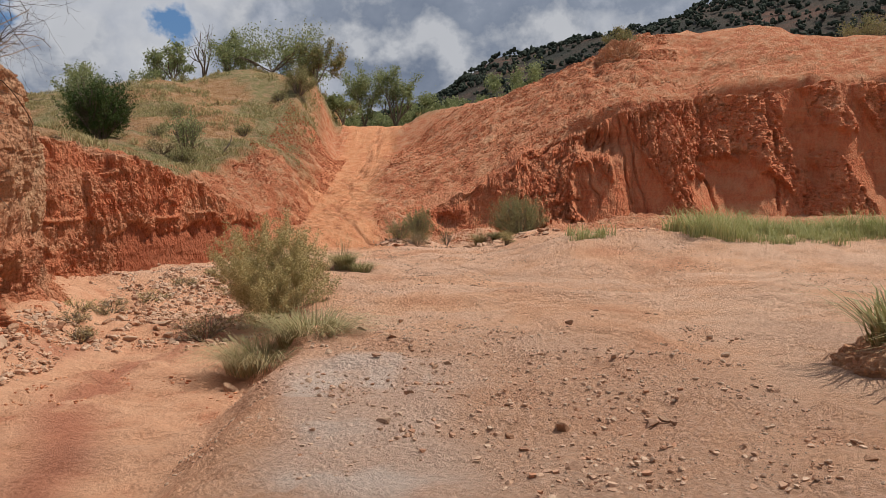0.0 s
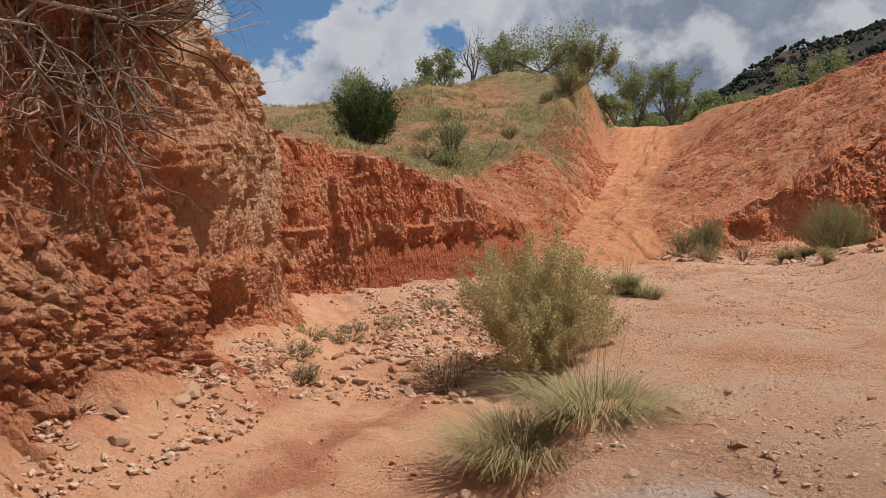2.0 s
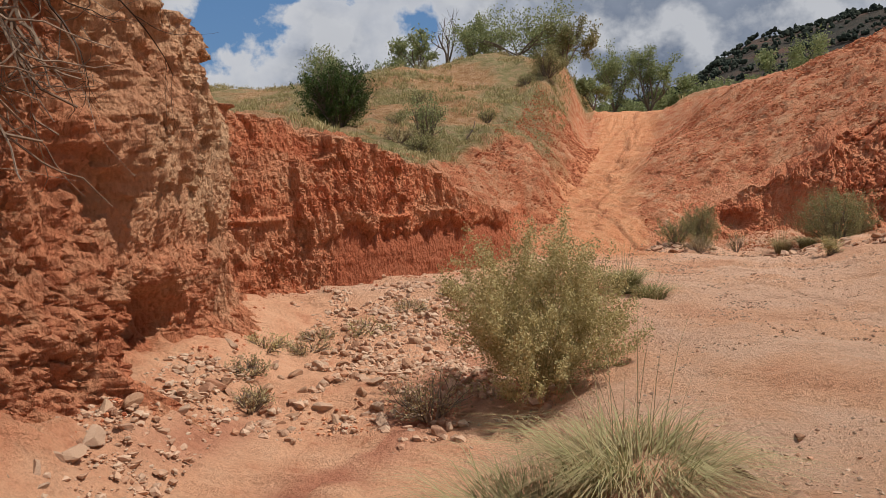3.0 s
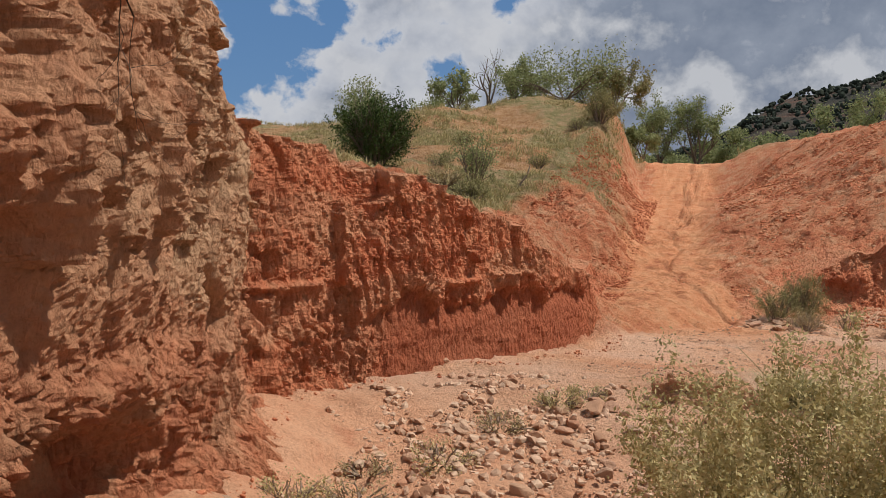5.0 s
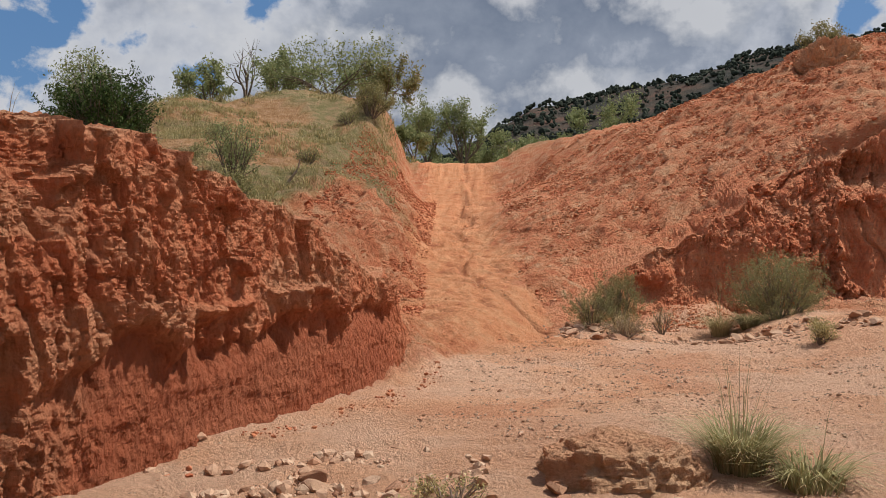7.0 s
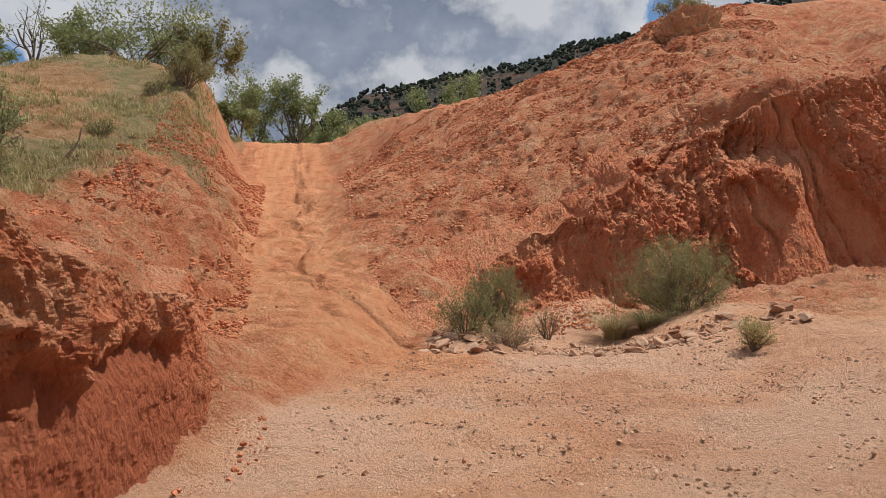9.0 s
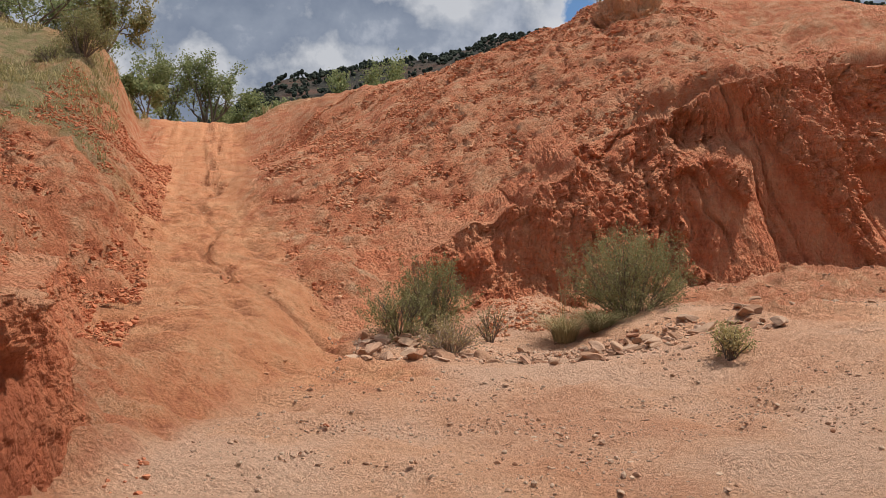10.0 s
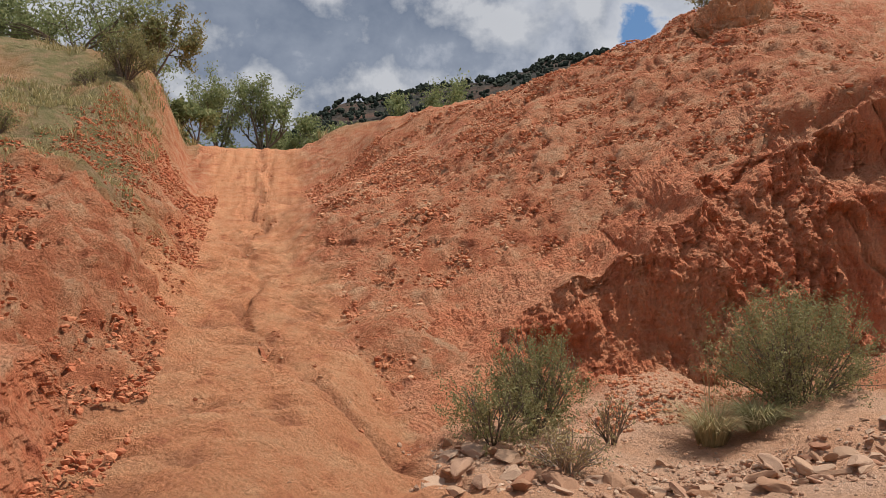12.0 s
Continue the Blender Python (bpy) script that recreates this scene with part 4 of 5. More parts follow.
def stone_shape(seed, level=2, flat=0.5):
    v, f = ico(level)
    rng = np.random.default_rng(seed)
    for i in range(11):
        n = unit(rng.normal(0, 1, 3))
        d = rng.uniform(0.38, 0.75)
        over = np.clip(v @ n - d, 0, None)
        v = v - over[:, None] * n
    v = v * (1 + 0.10 * fbm(v[:, 0] * 1.7, v[:, 1] * 1.7, v[:, 2] * 1.7, 3, seed)[:, None])
    return v * np.array([1.0, rng.uniform(0.6, 0.9), flat * rng.uniform(0.8, 1.2)]), f


def strew(name, label, xs, ys, sizes, mat, seed, kind_label="gravel", lift=0.25, flat=0.6, level=1, zs=None):
    """Many small stones or clods on the ground as one mesh."""
    rng = np.random.default_rng(seed)
    n = len(xs)
    shapes = [stone_shape(seed + i, level, flat) for i in range(6)]
    zs = land(xs, ys) if zs is None else zs
    V, F, base = [], [], 0
    which = rng.integers(0, 6, n)
    for k in range(6):
        m = which == k
        c = int(m.sum())
        if not c:
            continue
        v, f = shapes[k]
        a = rng.uniform(0, 2 * np.pi, c)
        s = sizes[m]
        ca, sa = np.cos(a) * s, np.sin(a) * s
        x = ca[:, None] * v[None, :, 0] - sa[:, None] * v[None, :, 1] + xs[m][:, None]
        y = sa[:, None] * v[None, :, 0] + ca[:, None] * v[None, :, 1] + ys[m][:, None]
        z = s[:, None] * v[None, :, 2] + (zs[m] + lift * s * flat)[:, None]
        V.append(np.stack([x, y, z], -1).reshape(-1, 3))
        F.append((base + np.arange(c)[:, None, None] * len(v) + f[None]).reshape(-1, 3))
        base += c * len(v)
    ob = new(name, arrays_mesh(name, np.concatenate(V), np.concatenate(F), mat))
    return tagged(ob, label, kind_label, kind="stuff")


def tuft_field(name, label, xs, ys, hs, mat, seed, per=7, width=0.012, lean=0.7):
    """Wild grass over a stretch of ground as one mesh."""
    rng = np.random.default_rng(seed)
    n = len(xs)
    V, F = blades(rng, n * per, 1.0, 1, lean, 1.0, 0.0)
    V = V.reshape(n, per, 8, 3)
    side = np.tile(np.array([-1.0, 1.0] * 4), (n, per, 1))
    mid = (V[:, :, 0::2] + V[:, :, 1::2]) / 2
    half = (V[:, :, 1::2] - V[:, :, 0::2]) / 2
    half = half * width
    mid = mid * hs[:, None, None, None]
    W = np.empty_like(V)
    W[:, :, 0::2], W[:, :, 1::2] = mid - half, mid + half
    zs = land(xs, ys)
    W = W + np.stack([xs, ys, zs], 1)[:, None, None, :] + np.concatenate([rng.normal(0, 0.05, (n, per, 2)), np.full((n, per, 1), -0.01)], -1)[:, :, None, :]
    ob = new(name, arrays_mesh(name, W.reshape(-1, 3), F, mat))
    return tagged(ob, label, "grass", kind="stuff")


# ---- plants in the wash ----
make_shrub("broom_shrub", -2.04, 9.75, 1.5, 1.28, 60, 72000, 0.0105, mat_broom, "yellow-green broom shrub with fine leaves on sandy ground", 501, bark=mat_straw_stem, bunches=290, twig=0.004, z=-0.22)
make_shrub("dry_shrub", -2.75, 9.3, 0.7, 0.42, 20, 1100, 0.011, mat_straw, "low dry brown shrub beside the broom shrub", 502, bark=mat_root)
make_clump("grass_clump", -1.58, 7.1, 0.52, 160, 900, "drooping clump of half-dry bunch grass below the shrub", 503, 1.15, 0.3, 0.0035)
make_clump("grass_clump", -1.22, 7.4, 0.54, 420, 760, "green bunch grass clump leaning over the sandy edge", 504, 1.1, 0.27, 0.0035, seedheads=24, z=ground_z(-1.22, 7.4) - 0.1)
make_clump("grass_clump", -1.72, 13.95, 0.5, 520, 200, "green bunch grass with tall seed stalks beside a clay hummock", 505, 0.9, 0.13, 0.004, seedheads=30)
make_clump("grass_clump", -1.4, 13.75, 0.36, 200, 60, "fine green grass trailing over gravel", 506, 1.1, 0.16, 0.005, seedheads=8)
make_clump("yucca", 2.98, 5.3, 0.62, 150, 40, "spiky green yucca on an eroded mound", 507, 0.85, 0.14, 0.009, z=0.27)
make_clump("yucca", 3.2, 5.05, 0.6, 90, 70, "spiky yucca with dry skirt on an eroded mound", 508, 1.2, 0.12, 0.008, z=0.17)
make_shrub("sage_shrub", -0.68, 23.2, 0.95, 1.0, 34, 13000, 0.012, mat_sage, "grey-green sage shrub at the foot of the red slope", 510, bunches=200)
make_shrub("sage_shrub", -1.2, 22.8, 0.9, 0.6, 24, 6500, 0.012, mat_sage, "low grey-green shrub among broken slabs", 511, bunches=120)
make_shrub("sage_shrub", 2.22, 23.55, 1.75, 1.32, 54, 27000, 0.0135, mat_sage, "rounded grey-green shrub before the shaded hollow", 512, bunches=380, z=ground_z(2.22, 23.55) - 0.14)
make_shrub("dry_shrub", -0.72, 22.3, 0.75, 0.45, 30, 1400, 0.014, mat_straw, "grey dead twigs of a low shrub over slabs", 513, bark=mat_dead)
make_shrub("dry_shrub", 0.1, 23.3, 0.5, 0.5, 14, 500, 0.014, mat_straw, "small dry stalks on sandy ground", 514, bark=mat_root)
make_clump("grass_clump", 1.05, 23.15, 0.66, 60, 420, "straw-coloured upright grass clump beside the rounded shrub", 515, 0.95, 0.12, 0.004, seedheads=24)
make_clump("grass_clump", 1.55, 23.15, 0.5, 380, 160, "pale green grass clump beside the rounded shrub", 516, 1.1, 0.12, 0.005)
make_shrub("sage_shrub", 1.6, 20.5, 0.5, 0.38, 20, 1600, 0.016, mat_broom, "small green shrub alone on gravel", 517)
for i, (x, y, w, h) in enumerate(((-4.35, 9.5, 0.4, 0.16), (-4.7, 10.4, 0.5, 0.18), (-4.5, 10.9, 0.55, 0.15), (-4.2, 11.6, 0.6, 0.17), (-3.9, 12.2, 0.5, 0.14), (-3.6, 12.8, 0.45, 0.14), (-4.05, 9.0, 0.35, 0.2), (-3.4, 13.2, 0.4, 0.15), (-4.6, 11.3, 0.4, 0.12))):
    make_shrub("dry_weed", x, y, w, h, 22, 900, 0.010, mat_broom if i % 2 else mat_straw, "small dry weed among pale stones below the bank", 520 + i, group="weeds below the bank", bark=mat_root)



def hummock(x, y, rx, ry, h, seed, label, sink=0.05):
    a = np.linspace(0, 2 * np.pi, 90)
    u = np.linspace(0, 1, 46)
    A, U = np.meshgrid(a, u, indexing="ij")
    prof = 1.12 * np.cos(U * np.pi / 2) ** 0.55
    X, Y = rx * prof * np.cos(A), ry * prof * np.sin(A)
    Z = h * np.sin(U * np.pi / 2) ** 0.8
    n = 1 + 0.16 * fbm(X * 3 + 9, Y * 3, Z * 4, 3, seed) + 0.10 * (0.45 - cells(X * 9, Y * 9, Z * 9, seed)[0]) + 0.10 * fbm(X * 14, Y * 14, Z * 14, 3, seed + 1) + 0.02 * hash3((A * 14).astype(np.int64), (U * 46).astype(np.int64), 0 * A.astype(np.int64), seed)
    n = np.where(np.arange(90)[:, None] == 89, n[0][None], n)
    me = grid_mesh("clay_hummock", X * n, Y * n, Z * n - 0.06, False)
    attribute(me, "pale", np.full(X.shape, 0.95))
    me.materials.append(mat_bank)
    ob = new("clay_hummock", me)
    ob.location = (x, y, ground_z(x, y) - sink)
    tagged(ob, label, "clay mound")


hummock(-2.42, 13.75, 0.42, 0.36, 0.31, 530, "crumbling hummock of pale red clay on the wash")
hummock(7.0, 32.4, 0.8, 0.7, 0.95, 532, "small red clay knob crowning the hill", 0.5)
hummock(3.0, 5.3, 0.36, 0.36, 0.24, 531, "eroded earth mound under the yucca")

# ---- knoll, trees and scrub ----
make_shrub("juniper", -10.9, 26.0, 2.25, 2.05, 80, 22000, 0.03, mat_juniper, "dense dark green juniper on the bank top", 540, twig=0.012, bunches=420)
make_shrub("leafy_shrub", -11.75, 26.8, 1.7, 2.4, 30, 6500, 0.032, mat_mesquite, "lighter green shrub behind the juniper", 541, twig=0.01)
make_shrub("leafy_shrub", -8.2, 26.0, 1.3, 1.6, 16, 1700, 0.032, mat_mesquite, "open thin-leaved shrub on the grassy slope", 542, twig=0.012)
make_shrub("dark_shrub", -7.9, 24.9, 0.9, 0.6, 26, 2600, 0.024, mat_sage, "low dark shrub at the edge of the grass", 543)
make_shrub("dark_shrub", -8.8, 25.4, 1.2, 0.5, 26, 1500, 0.024, mat_straw, "brown twiggy brush on the grassy slope", 544, bark=mat_root)
make_tree("mesquite", -9.4, 45.0, 2.7, 6.8, 6200, 0.065, mat_mesquite, "wide mesquite tree with airy leaves on the knoll", 550, limbs=7)
make_tree("mesquite", -12.0, 46.0, 3.0, 2.6, 2600, 0.075, mat_mesquite, "small mesquite tree on the knoll", 551)
make_tree("mesquite", -14.8, 45.0, 2.6, 2.6, 2400, 0.075, mat_mesquite, "small mesquite tree on the knoll", 552)
make_tree("mesquite", -11.1, 46.8, 2.9, 3.2, 2600, 0.07, mat_mesquite, "mesquite tree in the row on the knoll", 545)
make_tree("mesquite", -8.0, 46.6, 2.6, 3.4, 2800, 0.07, mat_mesquite, "mesquite tree in the row on the knoll", 546)
make_tree("mesquite", -16.2, 47.0, 2.3, 3.0, 2200, 0.07, mat_mesquite, "low mesquite tree at the end of the row", 547)
make_tree("dead_tree", -13.3, 45.5, 3.8, 1.8, 0, 0.1, mat_mesquite, "bare dead tree with grey limbs on the knoll", 553, leafless=True, bark=mat_bark, limbs=4)
make_tree("mesquite", -6.9, 44.6, 2.3, 3.0, 5200, 0.07, mat_sage, "dark green bushy tree at the knoll's shoulder", 554, fork=0.12)
make_tree("mesquite", -5.7, 46.5, 1.8, 2.2, 2600, 0.08, mat_mesquite, "bushy tree behind the red shoulder", 555, fork=0.12)
make_tree("mesquite", -5.6, 58.5, 4.2, 3.8, 5600, 0.075, mat_mesquite, "bushy mesquite tree beyond the top of the trail", 556, fork=0.1, limbs=7)
make_tree("mesquite", -3.4, 59.0, 4.4, 3.8, 5600, 0.075, mat_mesquite, "bushy mesquite tree beyond the top of the trail", 557, fork=0.1, limbs=7)
make_tree("mesquite", 5.4, 59.0, 4.4, 5.0, 4200, 0.09, mat_mesquite, "spreading mesquite tree beyond the mound", 558)
make_tree("mesquite", -20.5, 47.0, 2.2, 3.0, 2200, 0.085, mat_mesquite, "low mesquite on the skyline of the knoll", 559, fork=0.12)
proto = make_tree("scrub_bush", -1.8, 61.0, 2.6, 4.4, 3600, 0.10, mat_mesquite, "green mesquite bush in the scrub beyond the trail", 560, fork=0.1, cat="shrub", group="scrub beyond the trail")
rng = np.random.default_rng(9)
for x, y in ((0.6, 63), (2.6, 60), (4.0, 66), (8.5, 62), (11, 66), (-8.5, 66), (-12, 70), (1.5, 72), (6.5, 70), (14, 70), (-5.0, 72), (-1.2, 70), (17, 66), (21, 72), (10, 76), (-16, 74), (-22, 68), (-28, 74), (3, 80), (25, 80)):
    copy_thing(proto, pose(x, y, ground_z(x, y) - 0.1, 0, 0, rng.uniform(0, 360)))
knoll_proto = make_shrub("knoll_shrub", -7.6, 31.0, 0.9, 0.5, 22, 1100, 0.024, mat_sage, "low olive shrub in the grass of the knoll", 580, group="shrubs on the knoll")
for x, y in ((-9.2, 30.2), (-10.5, 32.4), (-7.4, 37.0), (-13.8, 34.0), (-12.8, 40.0), (-9.9, 28.4), (-14.4, 28.6)):
    copy_thing(knoll_proto, pose(x, y, ground_z(x, y) - 0.03, 0, 0, rng.uniform(0, 360)))
make_shrub("shoulder_shrub", -6.7, 38.0, 1.7, 1.3, 26, 5200, 0.03, mat_sage, "olive shrub on the knoll's red shoulder", 585, twig=0.01)
make_shrub("hill_shrub", 7.2, 33.2, 1.5, 0.9, 26, 2200, 0.035, mat_sage, "dry olive shrub on top of the red hill", 570)
make_shrub("hill_shrub", 17.0, 33.0, 2.0, 1.2, 26, 2600, 0.04, mat_sage, "olive shrub on top of the red hill", 571)
for i, (x, y) in enumerate(((0.5, 44.5), (2.2, 44.0), (3.6, 43.5), (1.4, 46.5), (4.8, 45.0))):
    make_shrub("mound_shrub", x, y, 1.5, 0.8, 24, 1500, 0.035, mat_sage if i % 2 else mat_knoll, "low olive brush on the red mound's top", 575 + i, group="brush on the mound")

# dead shrub and hanging roots over the bank
def hanging_roots():
    rng = np.random.default_rng(600)
    root = tagged(new("dead_shrub"), "leafless dead shrub leaning over the bank, roots hanging bare", "shrub")
    root.location = (-5.0, 7.0, 2.85)
    for i in range(9):
        lines, tips = [], []
        way = (rng.uniform(0.0, 0.9), rng.uniform(-0.8, 1.1), rng.uniform(0.3, 1.0))
        grow(rng, (rng.normal(0, 0.1), rng.normal(0, 0.35), rng.uniform(-0.1, 0.1)), way, rng.uniform(0.8, 1.1), rng.uniform(0.04, 0.06), 3, lines, tips, -0.01, 0.65, 0.3, (2, 4))
        part("limb", arrays_mesh("limb", *tubes(lines, 6), mat_dark_twig, True), root, "thick dark crooked limb")
    lines, tips = [], []
    for i in range(46):
        way = (rng.uniform(-0.3, 0.9), rng.uniform(-0.7, 1.1), rng.uniform(0.05, 0.9))
        grow(rng, (rng.normal(0, 0.12), rng.normal(0, 0.35), rng.uniform(-0.1, 0.1)), way, rng.uniform(0.6, 1.05), rng.uniform(0.012, 0.026), 3, lines, tips, -0.01, 0.75, 0.4, (3, 4))
    part("branchwork", arrays_mesh("branchwork", *tubes(lines, 3), mat_dark_twig), root, "tangled dark bare branches")
    lines, tips = [], []
    for i in range(150):
        y = rng.uniform(-1.0, 1.2)
        grow(rng, (rng.uniform(-0.2, 0.45), y, rng.uniform(-0.25, 0.15)), (rng.uniform(-0.2, 0.9), rng.normal(0.1, 0.5), rng.uniform(-0.2, 1.0)), rng.uniform(0.25, 0.6), 0.006, 1, lines, tips, 0.0, 0.7, 0.4, (2, 4))
    part("twigwork", arrays_mesh("twigwork", *tubes(lines, 3), mat_dry_twig), root, "grey-brown dry twigs along the rim")
    lines, tips = [], []
    grow(rng, (0.3, -0.6, -0.28), (0.04, 1.0, 0.05), 2.0, 0.02, 1, lines, tips, -0.012, 0.4, 0.14, (4, 5))
    part("long_branch", arrays_mesh("long_branch", *tubes(lines, 6), mat_dead, True), root, "long bleached branch reaching out")
    lines, tips = [], []
    grow(rng, (0.2, -1.0, -0.45), (0.02, 0.6, -0.9), 1.1, 0.016, 1, lines, tips, -0.01, 0.4, 0.12, (1, 2))
    grow(rng, (0.3, -1.9, -1.3), (0.1, 0.7, -0.8), 1.0, 0.02, 1, lines, tips, -0.005, 0.4, 0.2, (2, 3))
    part("hanging_branch", arrays_mesh("hanging_branch", *tubes(lines, 6), mat_root, True), root, "long root slanting down the face")
    lines, tips = [], []
    for i in range(130):
        y = rng.uniform(-1.6, 0.6)
        grow(rng, (rng.uniform(0.0, 0.4), y, rng.uniform(-0.6, -0.05)), (rng.uniform(0.0, 0.35), rng.normal(0.05, 0.35), -1.0), rng.uniform(0.4, 1.3), rng.uniform(0.006, 0.018), 1, lines, tips, 0.06, 0.9, 0.8, (1, 3))
    part("root_mass", arrays_mesh("root_mass", *tubes(lines, 4), mat_root), root, "bare roots dangling down the clay face")


hanging_roots()


def stick(name, x, y, length, tilt, seed, label):
    rng = np.random.default_rng(seed)
    root = root_at(name, x, y, label, "branch")
    lines, tips = [], []
    grow(rng, (0, 0, 0), (tilt, -0.1, 1.0), length, 0.035, 0, lines, tips, 0.05, 0.5, 0.3)
    part("wood", arrays_mesh("wood", *tubes(lines, 6), mat_dead, True), root)


stick("dead_stick", -7.3, 27.2, 0.6, 0.4, 610, "short bleached dead stick in the grass")
make_clump("bank_tuft", -6.0, 12.2, 0.4, 120, 120, "yellowish grass tuft on the bank's rim", 611, 0.7, 0.15, 0.007, seedheads=8)
make_clump("bank_tuft", -6.0, 11.2, 0.32, 40, 70, "thin dry grass tuft on the bank's rim", 612, 0.6, 0.1, 0.006, seedheads=10)
make_clump("bank_tuft", -6.4, 14.4, 0.3, 40, 90, "thin dry grass tuft on the bank's rim", 613, 0.7, 0.2, 0.006, seedheads=6)
for i, (x, y) in enumerate(((-7.0, 16.2), (-6.7, 17.0), (-7.4, 18.0), (-6.6, 15.4))):
    make_shrub("dry_brush", x, y, 0.8, 0.45, 20, 700, 0.016, mat_straw, "dry twiggy brush along the bank's rim", 615 + i, group="brush on the rim", bark=mat_dead)

# grass
rng = np.random.default_rng(620)
n = 27000
gx, gy = rng.uniform(-26, -4.6, n), rng.uniform(15, 47, n)
keep = (gx < np.minimum(np.maximum(west_x(gy) - 0.3 - 0.9 * np.clip(28.5 - gy, 0, 20), west_x(gy) - 2.4), np.minimum(ramp_x(gy) - ramp_w(gy) - 0.6, -4.9 - 0.10 * (gy - 28.8)))) & (fbm(gx * 0.7, gy * 0.7, 0, 3, 90) > -0.02)
gx, gy = gx[keep], gy[keep]
tuft_field("knoll_grass", "dry olive and straw grass over the knoll", gx, gy, rng.uniform(0.10, 0.34, len(gx)), mat_knoll, 621, 6, 0.010)
n = 4200
gx = rng.uniform(2.5, 16, n)
gy = rng.uniform(13.0, 18.6, n)
keep = (gy > 15.3 - 0.2 * (gx - 2.5) + 0.4 * fbm(gx * 0.8, gy * 0.8, 0, 3, 91)) & (gy < 17.0 + 0.14 * (gx - 2.5)) & (fbm(gx * 0.5, gy * 0.7, 0, 3, 92) > -0.3)
gx, gy = gx[keep], gy[keep]
tuft_field("wash_grass", "band of fresh green grass on a low sandy rise", gx, gy, rng.uniform(0.3, 0.85, len(gx)) * (0.75 + 0.5 * vnoise(gx, gy, 0, 98)), mat_wash_grass, 622, 16, 0.005, 0.7)
n = 3600
gx, gy = rng.uniform(-30, 30, n), rng.uniform(43.5, 70, n)
keep = np.abs(gx - ramp_x(gy)) > ramp_w(gy) + 0.4
gx, gy = gx[keep], gy[keep]
tuft_field("scrub_grass", "dry grass of the flat beyond the trail", gx, gy, rng.uniform(0.2, 0.6, len(gx)), mat_knoll, 623, 8, 0.02)

# ---- stones, gravel and clods ----
rng = np.random.default_rng(640)
big_shapes = []
for i in range(8):
    v, f = stone_shape(700 + i, 3, 0.55)
    big_shapes.append(arrays_mesh("stone", v, f, mat_stone_one))


slab_shapes = []
for i in range(6):
    v, f = stone_shape(720 + i, 3, 0.40)
    slab_shapes.append(arrays_mesh("flat_stone", v, f, mat_stone_one))


def stone(x, y, size, label, group, sink=0.2, tilt=12, slab=False):
    k = int(rng.integers(0, 6))
    ob = new("flat_stone" if slab else "stone", (slab_shapes if slab else big_shapes)[k])
    ob.matrix_world = pose(x, y, ground_z(x, y) + size * (0.42 - sink), rng.normal(0, tilt), rng.normal(0, tilt), rng.uniform(0, 360)) @ Matrix.Diagonal((size, size, size, 1))
    tagged(ob, label, "stone", group)


stone(0.62, 4.15, 0.075, "dark reddish stone alone on gravel", "", 0.1)
for x, y, s in ((-0.55, 7.15, 0.13), (-0.5, 6.85, 0.12), (-0.42, 6.55, 0.1), (-0.7, 6.3, 0.09), (-0.75, 7.5, 0.14), (-1.75, 6.6, 0.12)):
    stone(x, y, 0.72 * s, "flat pale stone beside the grass clumps", "stones by the grass clumps", 0.24, 8, True)
stone(-1.95, 12.75, 0.2, "flat slab of stone at the foot of the grass", "", 0.28, 4, True)
for i in range(150):
    x = -1.8 + 4.6 * rng.uniform() ** 1.4
    stone(x, 22.0 - 0.2 * x + rng.normal(0, 0.33), 0.05 + 0.15 * rng.uniform() ** 1.6, "broken tan slab at the mouth of the gully", "slabs at the gully mouth", 0.28, 14, True)
for i in range(80):
    x = 2.6 + 4.6 * rng.uniform()
    stone(x, 22.45 + 0.5 * int(rng.integers(0, 4)) + 0.15 * math.sin(2 * x) + rng.normal(0, 0.05), 0.05 + 0.11 * rng.uniform() ** 1.5, "thin red-tan slab along a low clay ledge", "slabs along the ledges", 0.30, 4, True)
for i in range(120):
    x, y = rng.uniform(-4.9, -2.4), rng.uniform(8.8, 13.6)
    if x < -4.6 + 0.35 * (y - 9) - 0.5 or x > -2.0 - 0.08 * (y - 9):
        x = rng.uniform(-4.2, -2.9)
    stone(x, y, rng.uniform(0.04, 0.10) * (1.5 if rng.uniform() < 0.12 else 1), "pale rounded stone in the stony patch below the bank", "stones below the bank")
for i in range(60):
    stone(rng.uniform(-1.0, 2.4), rng.uniform(3.2, 8.5), rng.uniform(0.018, 0.05), "small reddish stone on the gravel flat", "stones on the flat")
for i in range(34):
    y = rng.uniform(6.2, 9.2)
    stone(float(west_x(y)) + rng.uniform(0.05, 0.5), y, rng.uniform(0.03, 0.1), "pale block fallen from the bank", "blocks under the bank", 0.1, 25)


def spread_over(count, x0, x1, y0, y1, seed, test):
    g = np.random.default_rng(seed)
    x, y = g.uniform(x0, x1, count), g.uniform(y0, y1, count)
    k = test(x, y)
    return x[k], y[k], g


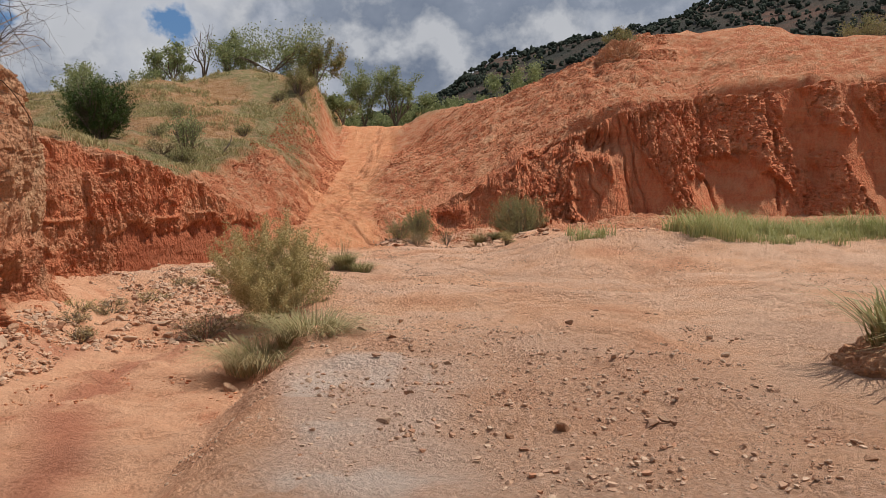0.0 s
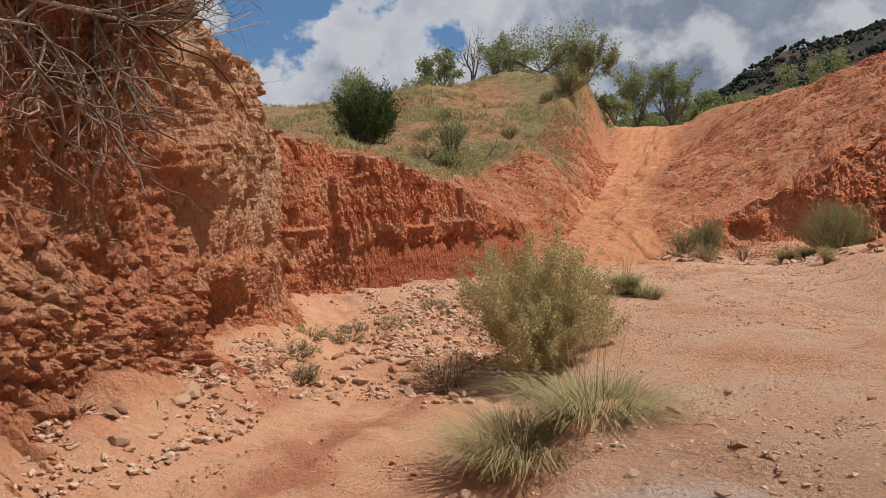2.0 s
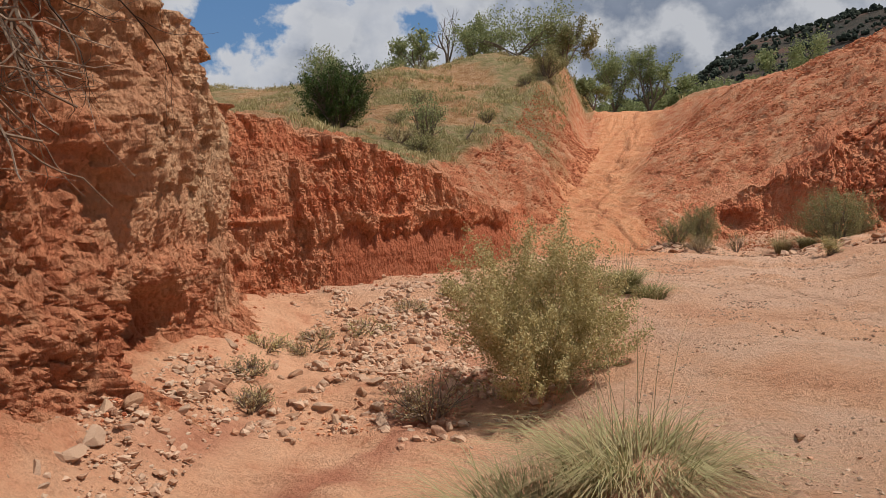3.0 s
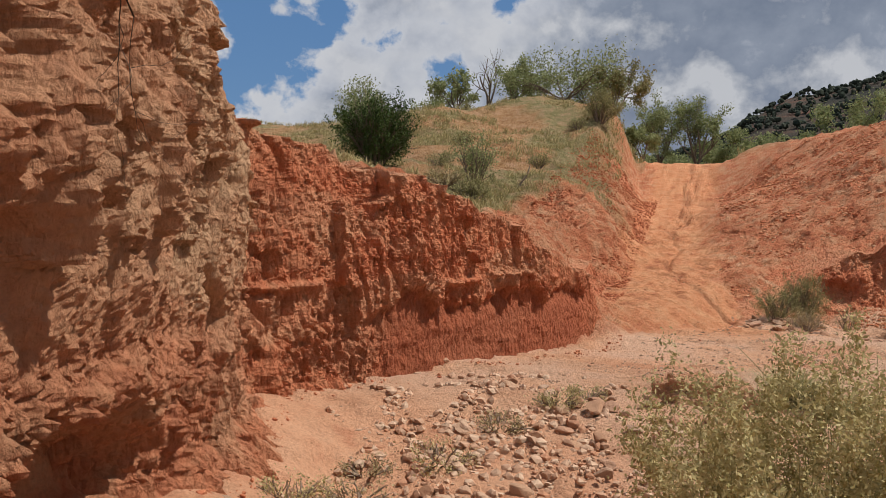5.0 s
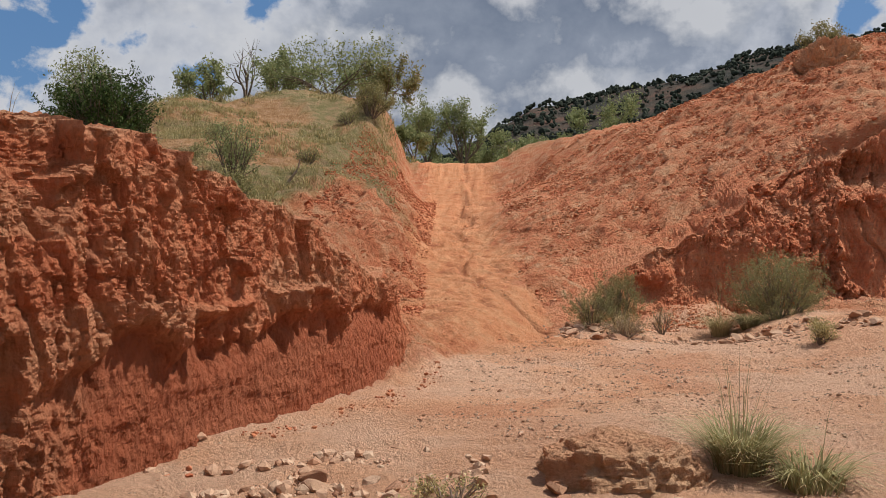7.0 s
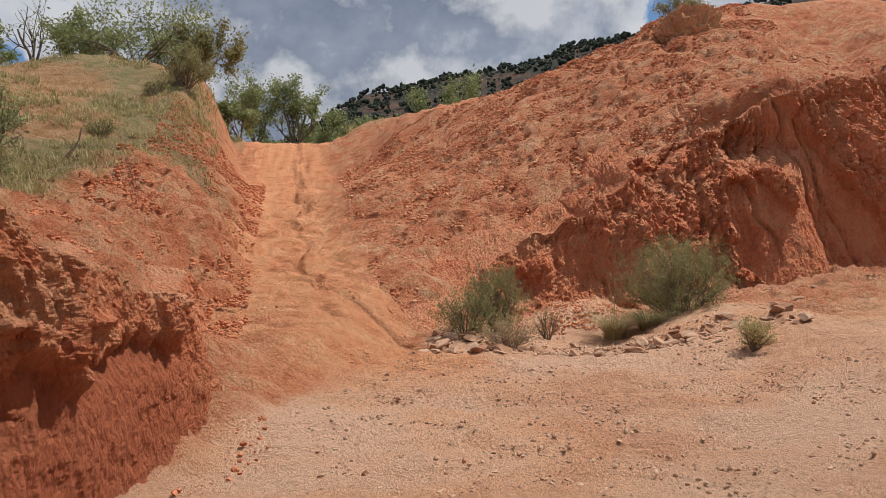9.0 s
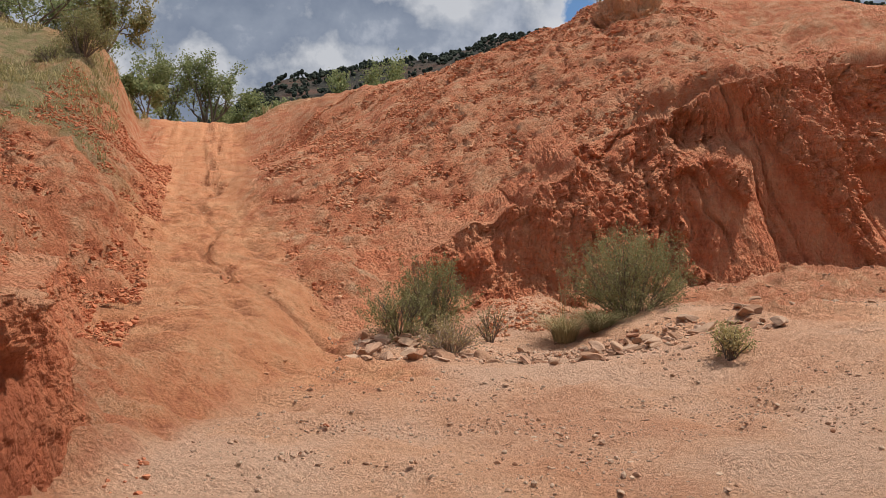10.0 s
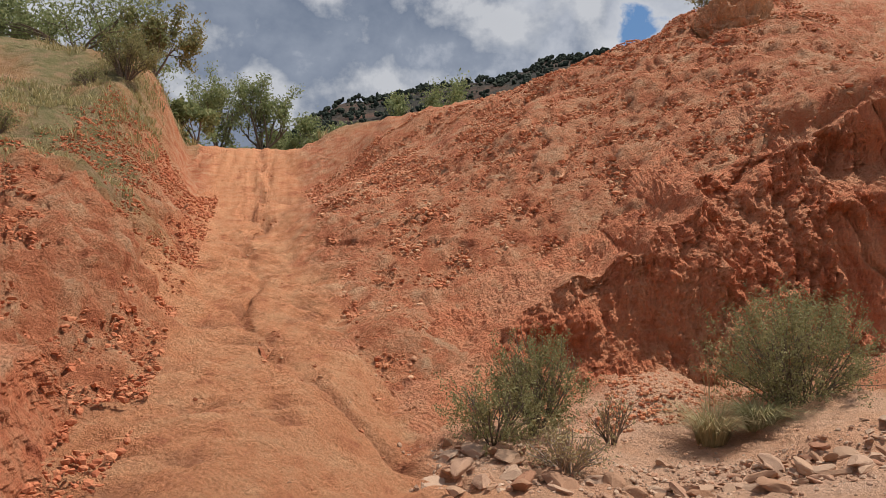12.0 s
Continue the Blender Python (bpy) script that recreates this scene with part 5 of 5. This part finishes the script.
x, y, g = spread_over(13000, -5.2, -1.8, 8.4, 14.4, 650, lambda x, y: (np.exp(-((x + 3.5 + 0.25 * (y - 11)) / 0.85) ** 2 - ((y - 11.3) / 1.9) ** 2) > np.abs(vnoise(x * 2, y * 2, 0, 4)) * 0.9))
strew("stony_patch", "pale rounded stones strewn below the bank", x, y, 0.013 + 0.062 * g.uniform(0, 1, len(x)) ** 3, mat_stone, 651)
x, y, g = spread_over(26000, -1.6, 6.0, 2.0, 15.0, 652, lambda x, y: (fbm(x * 0.9, y * 0.9, 0, 3, 93) > 0.1) & (y < 15 - 0 * x))
strew("gravel", "fine tan and reddish gravel on the flat", x, y, 0.006 + 0.02 * g.uniform(0, 1, len(x)) ** 4, mat_stone, 653)
x, y, g = spread_over(11000, -1.5, 2.6, 2.6, 7.6, 664, lambda x, y: np.exp(-((x - 0.4) / 1.2) ** 2 - ((y - 4.9) / 1.6) ** 2) > 0.25 + 0.5 * vnoise(x * 2.2, y * 2.2, 0, 97))
strew("gravel", "loose reddish gravel and small stones on the flat", x, y, 0.005 + 0.028 * g.uniform(0, 1, len(x)) ** 5, mat_stone, 665)
x, y, g = spread_over(6000, -4.4, -1.6, 3.0, 9.5, 666, lambda x, y: vnoise(x * 1.3, y * 1.3, 0, 98) > 0.25)
strew("clay_clods", "dark red clay crumbs on the sandy channel", x, y, 0.006 + 0.025 * g.uniform(0, 1, len(x)) ** 4, mat_clod, 667, "clods")
x, y, g = spread_over(6500, -5.2, -3.2, 5.0, 9.4, 668, lambda x, y: np.abs(x - west_x(y) - 0.35) < 0.35)
strew("rubble", "pale and red rubble fallen under the bank", x, y, 0.010 + 0.045 * g.uniform(0, 1, len(x)) ** 4, mat_stone, 669, "rubble", 0.6)
x, y, g = spread_over(5000, -5.4, -1.6, 19.0, 40.0, 670, lambda x, y: (np.abs(x - ramp_x(y)) < ramp_w(y) + 0.3) & (vnoise(x * 1.1, y * 0.8, 0, 99) > 0.0))
strew("clay_clods", "small clay crumbs on the worn trail", x, y, 0.008 + 0.028 * g.uniform(0, 1, len(x)) ** 4, mat_clod, 671, "clods")
x, y, g = spread_over(13000, -4.2, 1.5, 11.5, 19.5, 684, lambda x, y: (x > west_x(y) + 0.9) & (apron(x, y) < -0.3) & (fbm(x * 0.55, y * 0.8, 0, 4, 82) > 0.08))
strew("gravel", "patches of coarse brown gravel on the pale wash", x, y, 0.007 + 0.022 * g.uniform(0, 1, len(x)) ** 3, mat_stone, 685)
x, y, g = spread_over(12000, -3.4, 7.0, 15.0, 24.0, 654, lambda x, y: (y < east_y(x)) & (apron(x, y) < 0) & (fbm(x * 0.8, y * 0.8, 0, 3, 94) > -0.1))
strew("gravel", "tan gravel before the red hill", x, y, 0.010 + 0.03 * g.uniform(0, 1, len(x)) ** 4, mat_stone, 655)
x, y, g = spread_over(52000, -2.2, 9.0, 23.0, 37.0, 656, lambda x, y: (y > east_y(x) + 0.7) & (x > ramp_x(y) + ramp_w(y) - 0.2) & (vnoise(x * 0.8, y * 0.8, 0, 95) > -0.7))
strew("clay_clods", "crumbled red clay clods over the hill slope", x, y, 0.018 + 0.055 * g.uniform(0, 1, len(x)) ** 3.0, mat_clod, 657, "clods")
x, y, g = spread_over(12000, -8.0, -3.7, 9.0, 34.0, 658, lambda x, y: (x < west_x(y) - 0.3) & (x > west_x(y) - 2.4))
strew("clay_clods", "crumbled red clay clods on the bank top", x, y, 0.012 + 0.04 * g.uniform(0, 1, len(x)) ** 3, mat_clod_red, 659, "clods")
x, y, g = spread_over(7000, -5.5, -2.8, 6.0, 18.5, 660, lambda x, y: np.abs(x - west_x(y) - 0.16) < 0.04 + 0.2 * np.abs(vnoise(x * 3, y * 3, 0, 96)))
strew("clay_clods", "red clay crumbs fallen along the bank's foot", x, y, 0.010 + 0.03 * g.uniform(0, 1, len(x)) ** 4, mat_clod_red, 661, "clods")

x, y, g = spread_over(5200, -2.2, 9.0, 23.6, 36.0, 672, lambda x, y: (y > east_y(x) + 0.9) & (x > ramp_x(y) + ramp_w(y)) & (vnoise(x * 0.9, y * 0.9, 0, 88) > -0.1))
strew("clay_clods", "larger broken lumps of red and tan clay on the hill", x, y, 0.035 + 0.075 * g.uniform(0, 1, len(x)) ** 3, mat_clod, 673, "clods", 0.35)
x, y, g = spread_over(4200, -0.6, 4.0, 25.6, 29.0, 674, lambda x, y: (y > east_y(x) + 0.8) & (vnoise(x * 1.4, y * 1.4, 0, 89) > -0.2))
strew("rubble", "pale tan lumps behind the rim of the shaded hollow", x, y, 0.015 + 0.045 * g.uniform(0, 1, len(x)) ** 3, mat_clod, 675, "rubble", 0.9)
x, y, g = spread_over(24000, -7.0, -3.6, 20.0, 36.0, 676, lambda x, y: (x < ramp_x(y) - ramp_w(y) + 0.25) & (x > ramp_x(y) - ramp_w(y) - 2.2) & (vnoise(x * 1.2, y * 1.2, 0, 87) > -0.8))
strew("clay_clods", "dark red crumbling clods on the bank beside the trail", x, y, 0.012 + 0.05 * g.uniform(0, 1, len(x)) ** 4, mat_clod_red, 677, "clods", 0.3, zs=land(x, y) + 0.05)

x, y, g = spread_over(5200, -4.4, -0.8, 21.6, 43.0, 678, lambda x, y: np.abs(x - rut_x(y) - 0.2 * fbm(y * 0.8, 0, 0, 4, 21)) < 0.05 + 0.22 * np.abs(vnoise(x * 3, y * 2, 0, 86)))
strew("clay_clods", "loose dark clay lumps along the worn rut", x, y, 0.012 + 0.045 * g.uniform(0, 1, len(x)) ** 3, mat_clod, 679, "clods", 0.2)
x, y, g = spread_over(5200, -0.4, 2.4, 23.7, 25.2, 680, lambda x, y: vnoise(x * 1.6, y * 1.6, 0, 84) > -0.45)
strew("rubble", "heap of crumbled pale red clay below the shaded hollow", x, y, 0.01 + 0.04 * g.uniform(0, 1, len(x)) ** 3, mat_clod, 681, "rubble", 0.3)
x, y, g = spread_over(2600, -2.0, 2.2, 21.3, 23.2, 682, lambda x, y: np.abs(y - 22.1 + 0.2 * x) < 0.55)
strew("rubble", "small broken tan stones between the slabs", x, y, 0.012 + 0.05 * g.uniform(0, 1, len(x)) ** 3, mat_stone, 683, "rubble")

# junipers on the mesa, too many to count: lumpy crowns of a few clumps each
g = np.random.default_rng(630)
jx, jy, js = g.uniform(-60, 190, 4200), g.uniform(120, 300, 4200), g.uniform(0.5, 1.3, 4200)
x, y, r = np.repeat(jx, 4) + g.normal(0, 0.5, 16800), np.repeat(jy, 4) + g.normal(0, 0.5, 16800), np.repeat(js, 4) * g.uniform(0.5, 0.95, 16800)
# these crowns use the leaf colour with cloud shade painted in
strew("mesa_junipers", "junipers scattered over the far mesa slope, cloud shade in their dark colour", x, y, r, mat_juniper_far_shaded, 631, "woods", 0.5, 0.95, 1, zs=land(x, y) + g.uniform(0, 0.7, 16800) * np.repeat(js, 4))
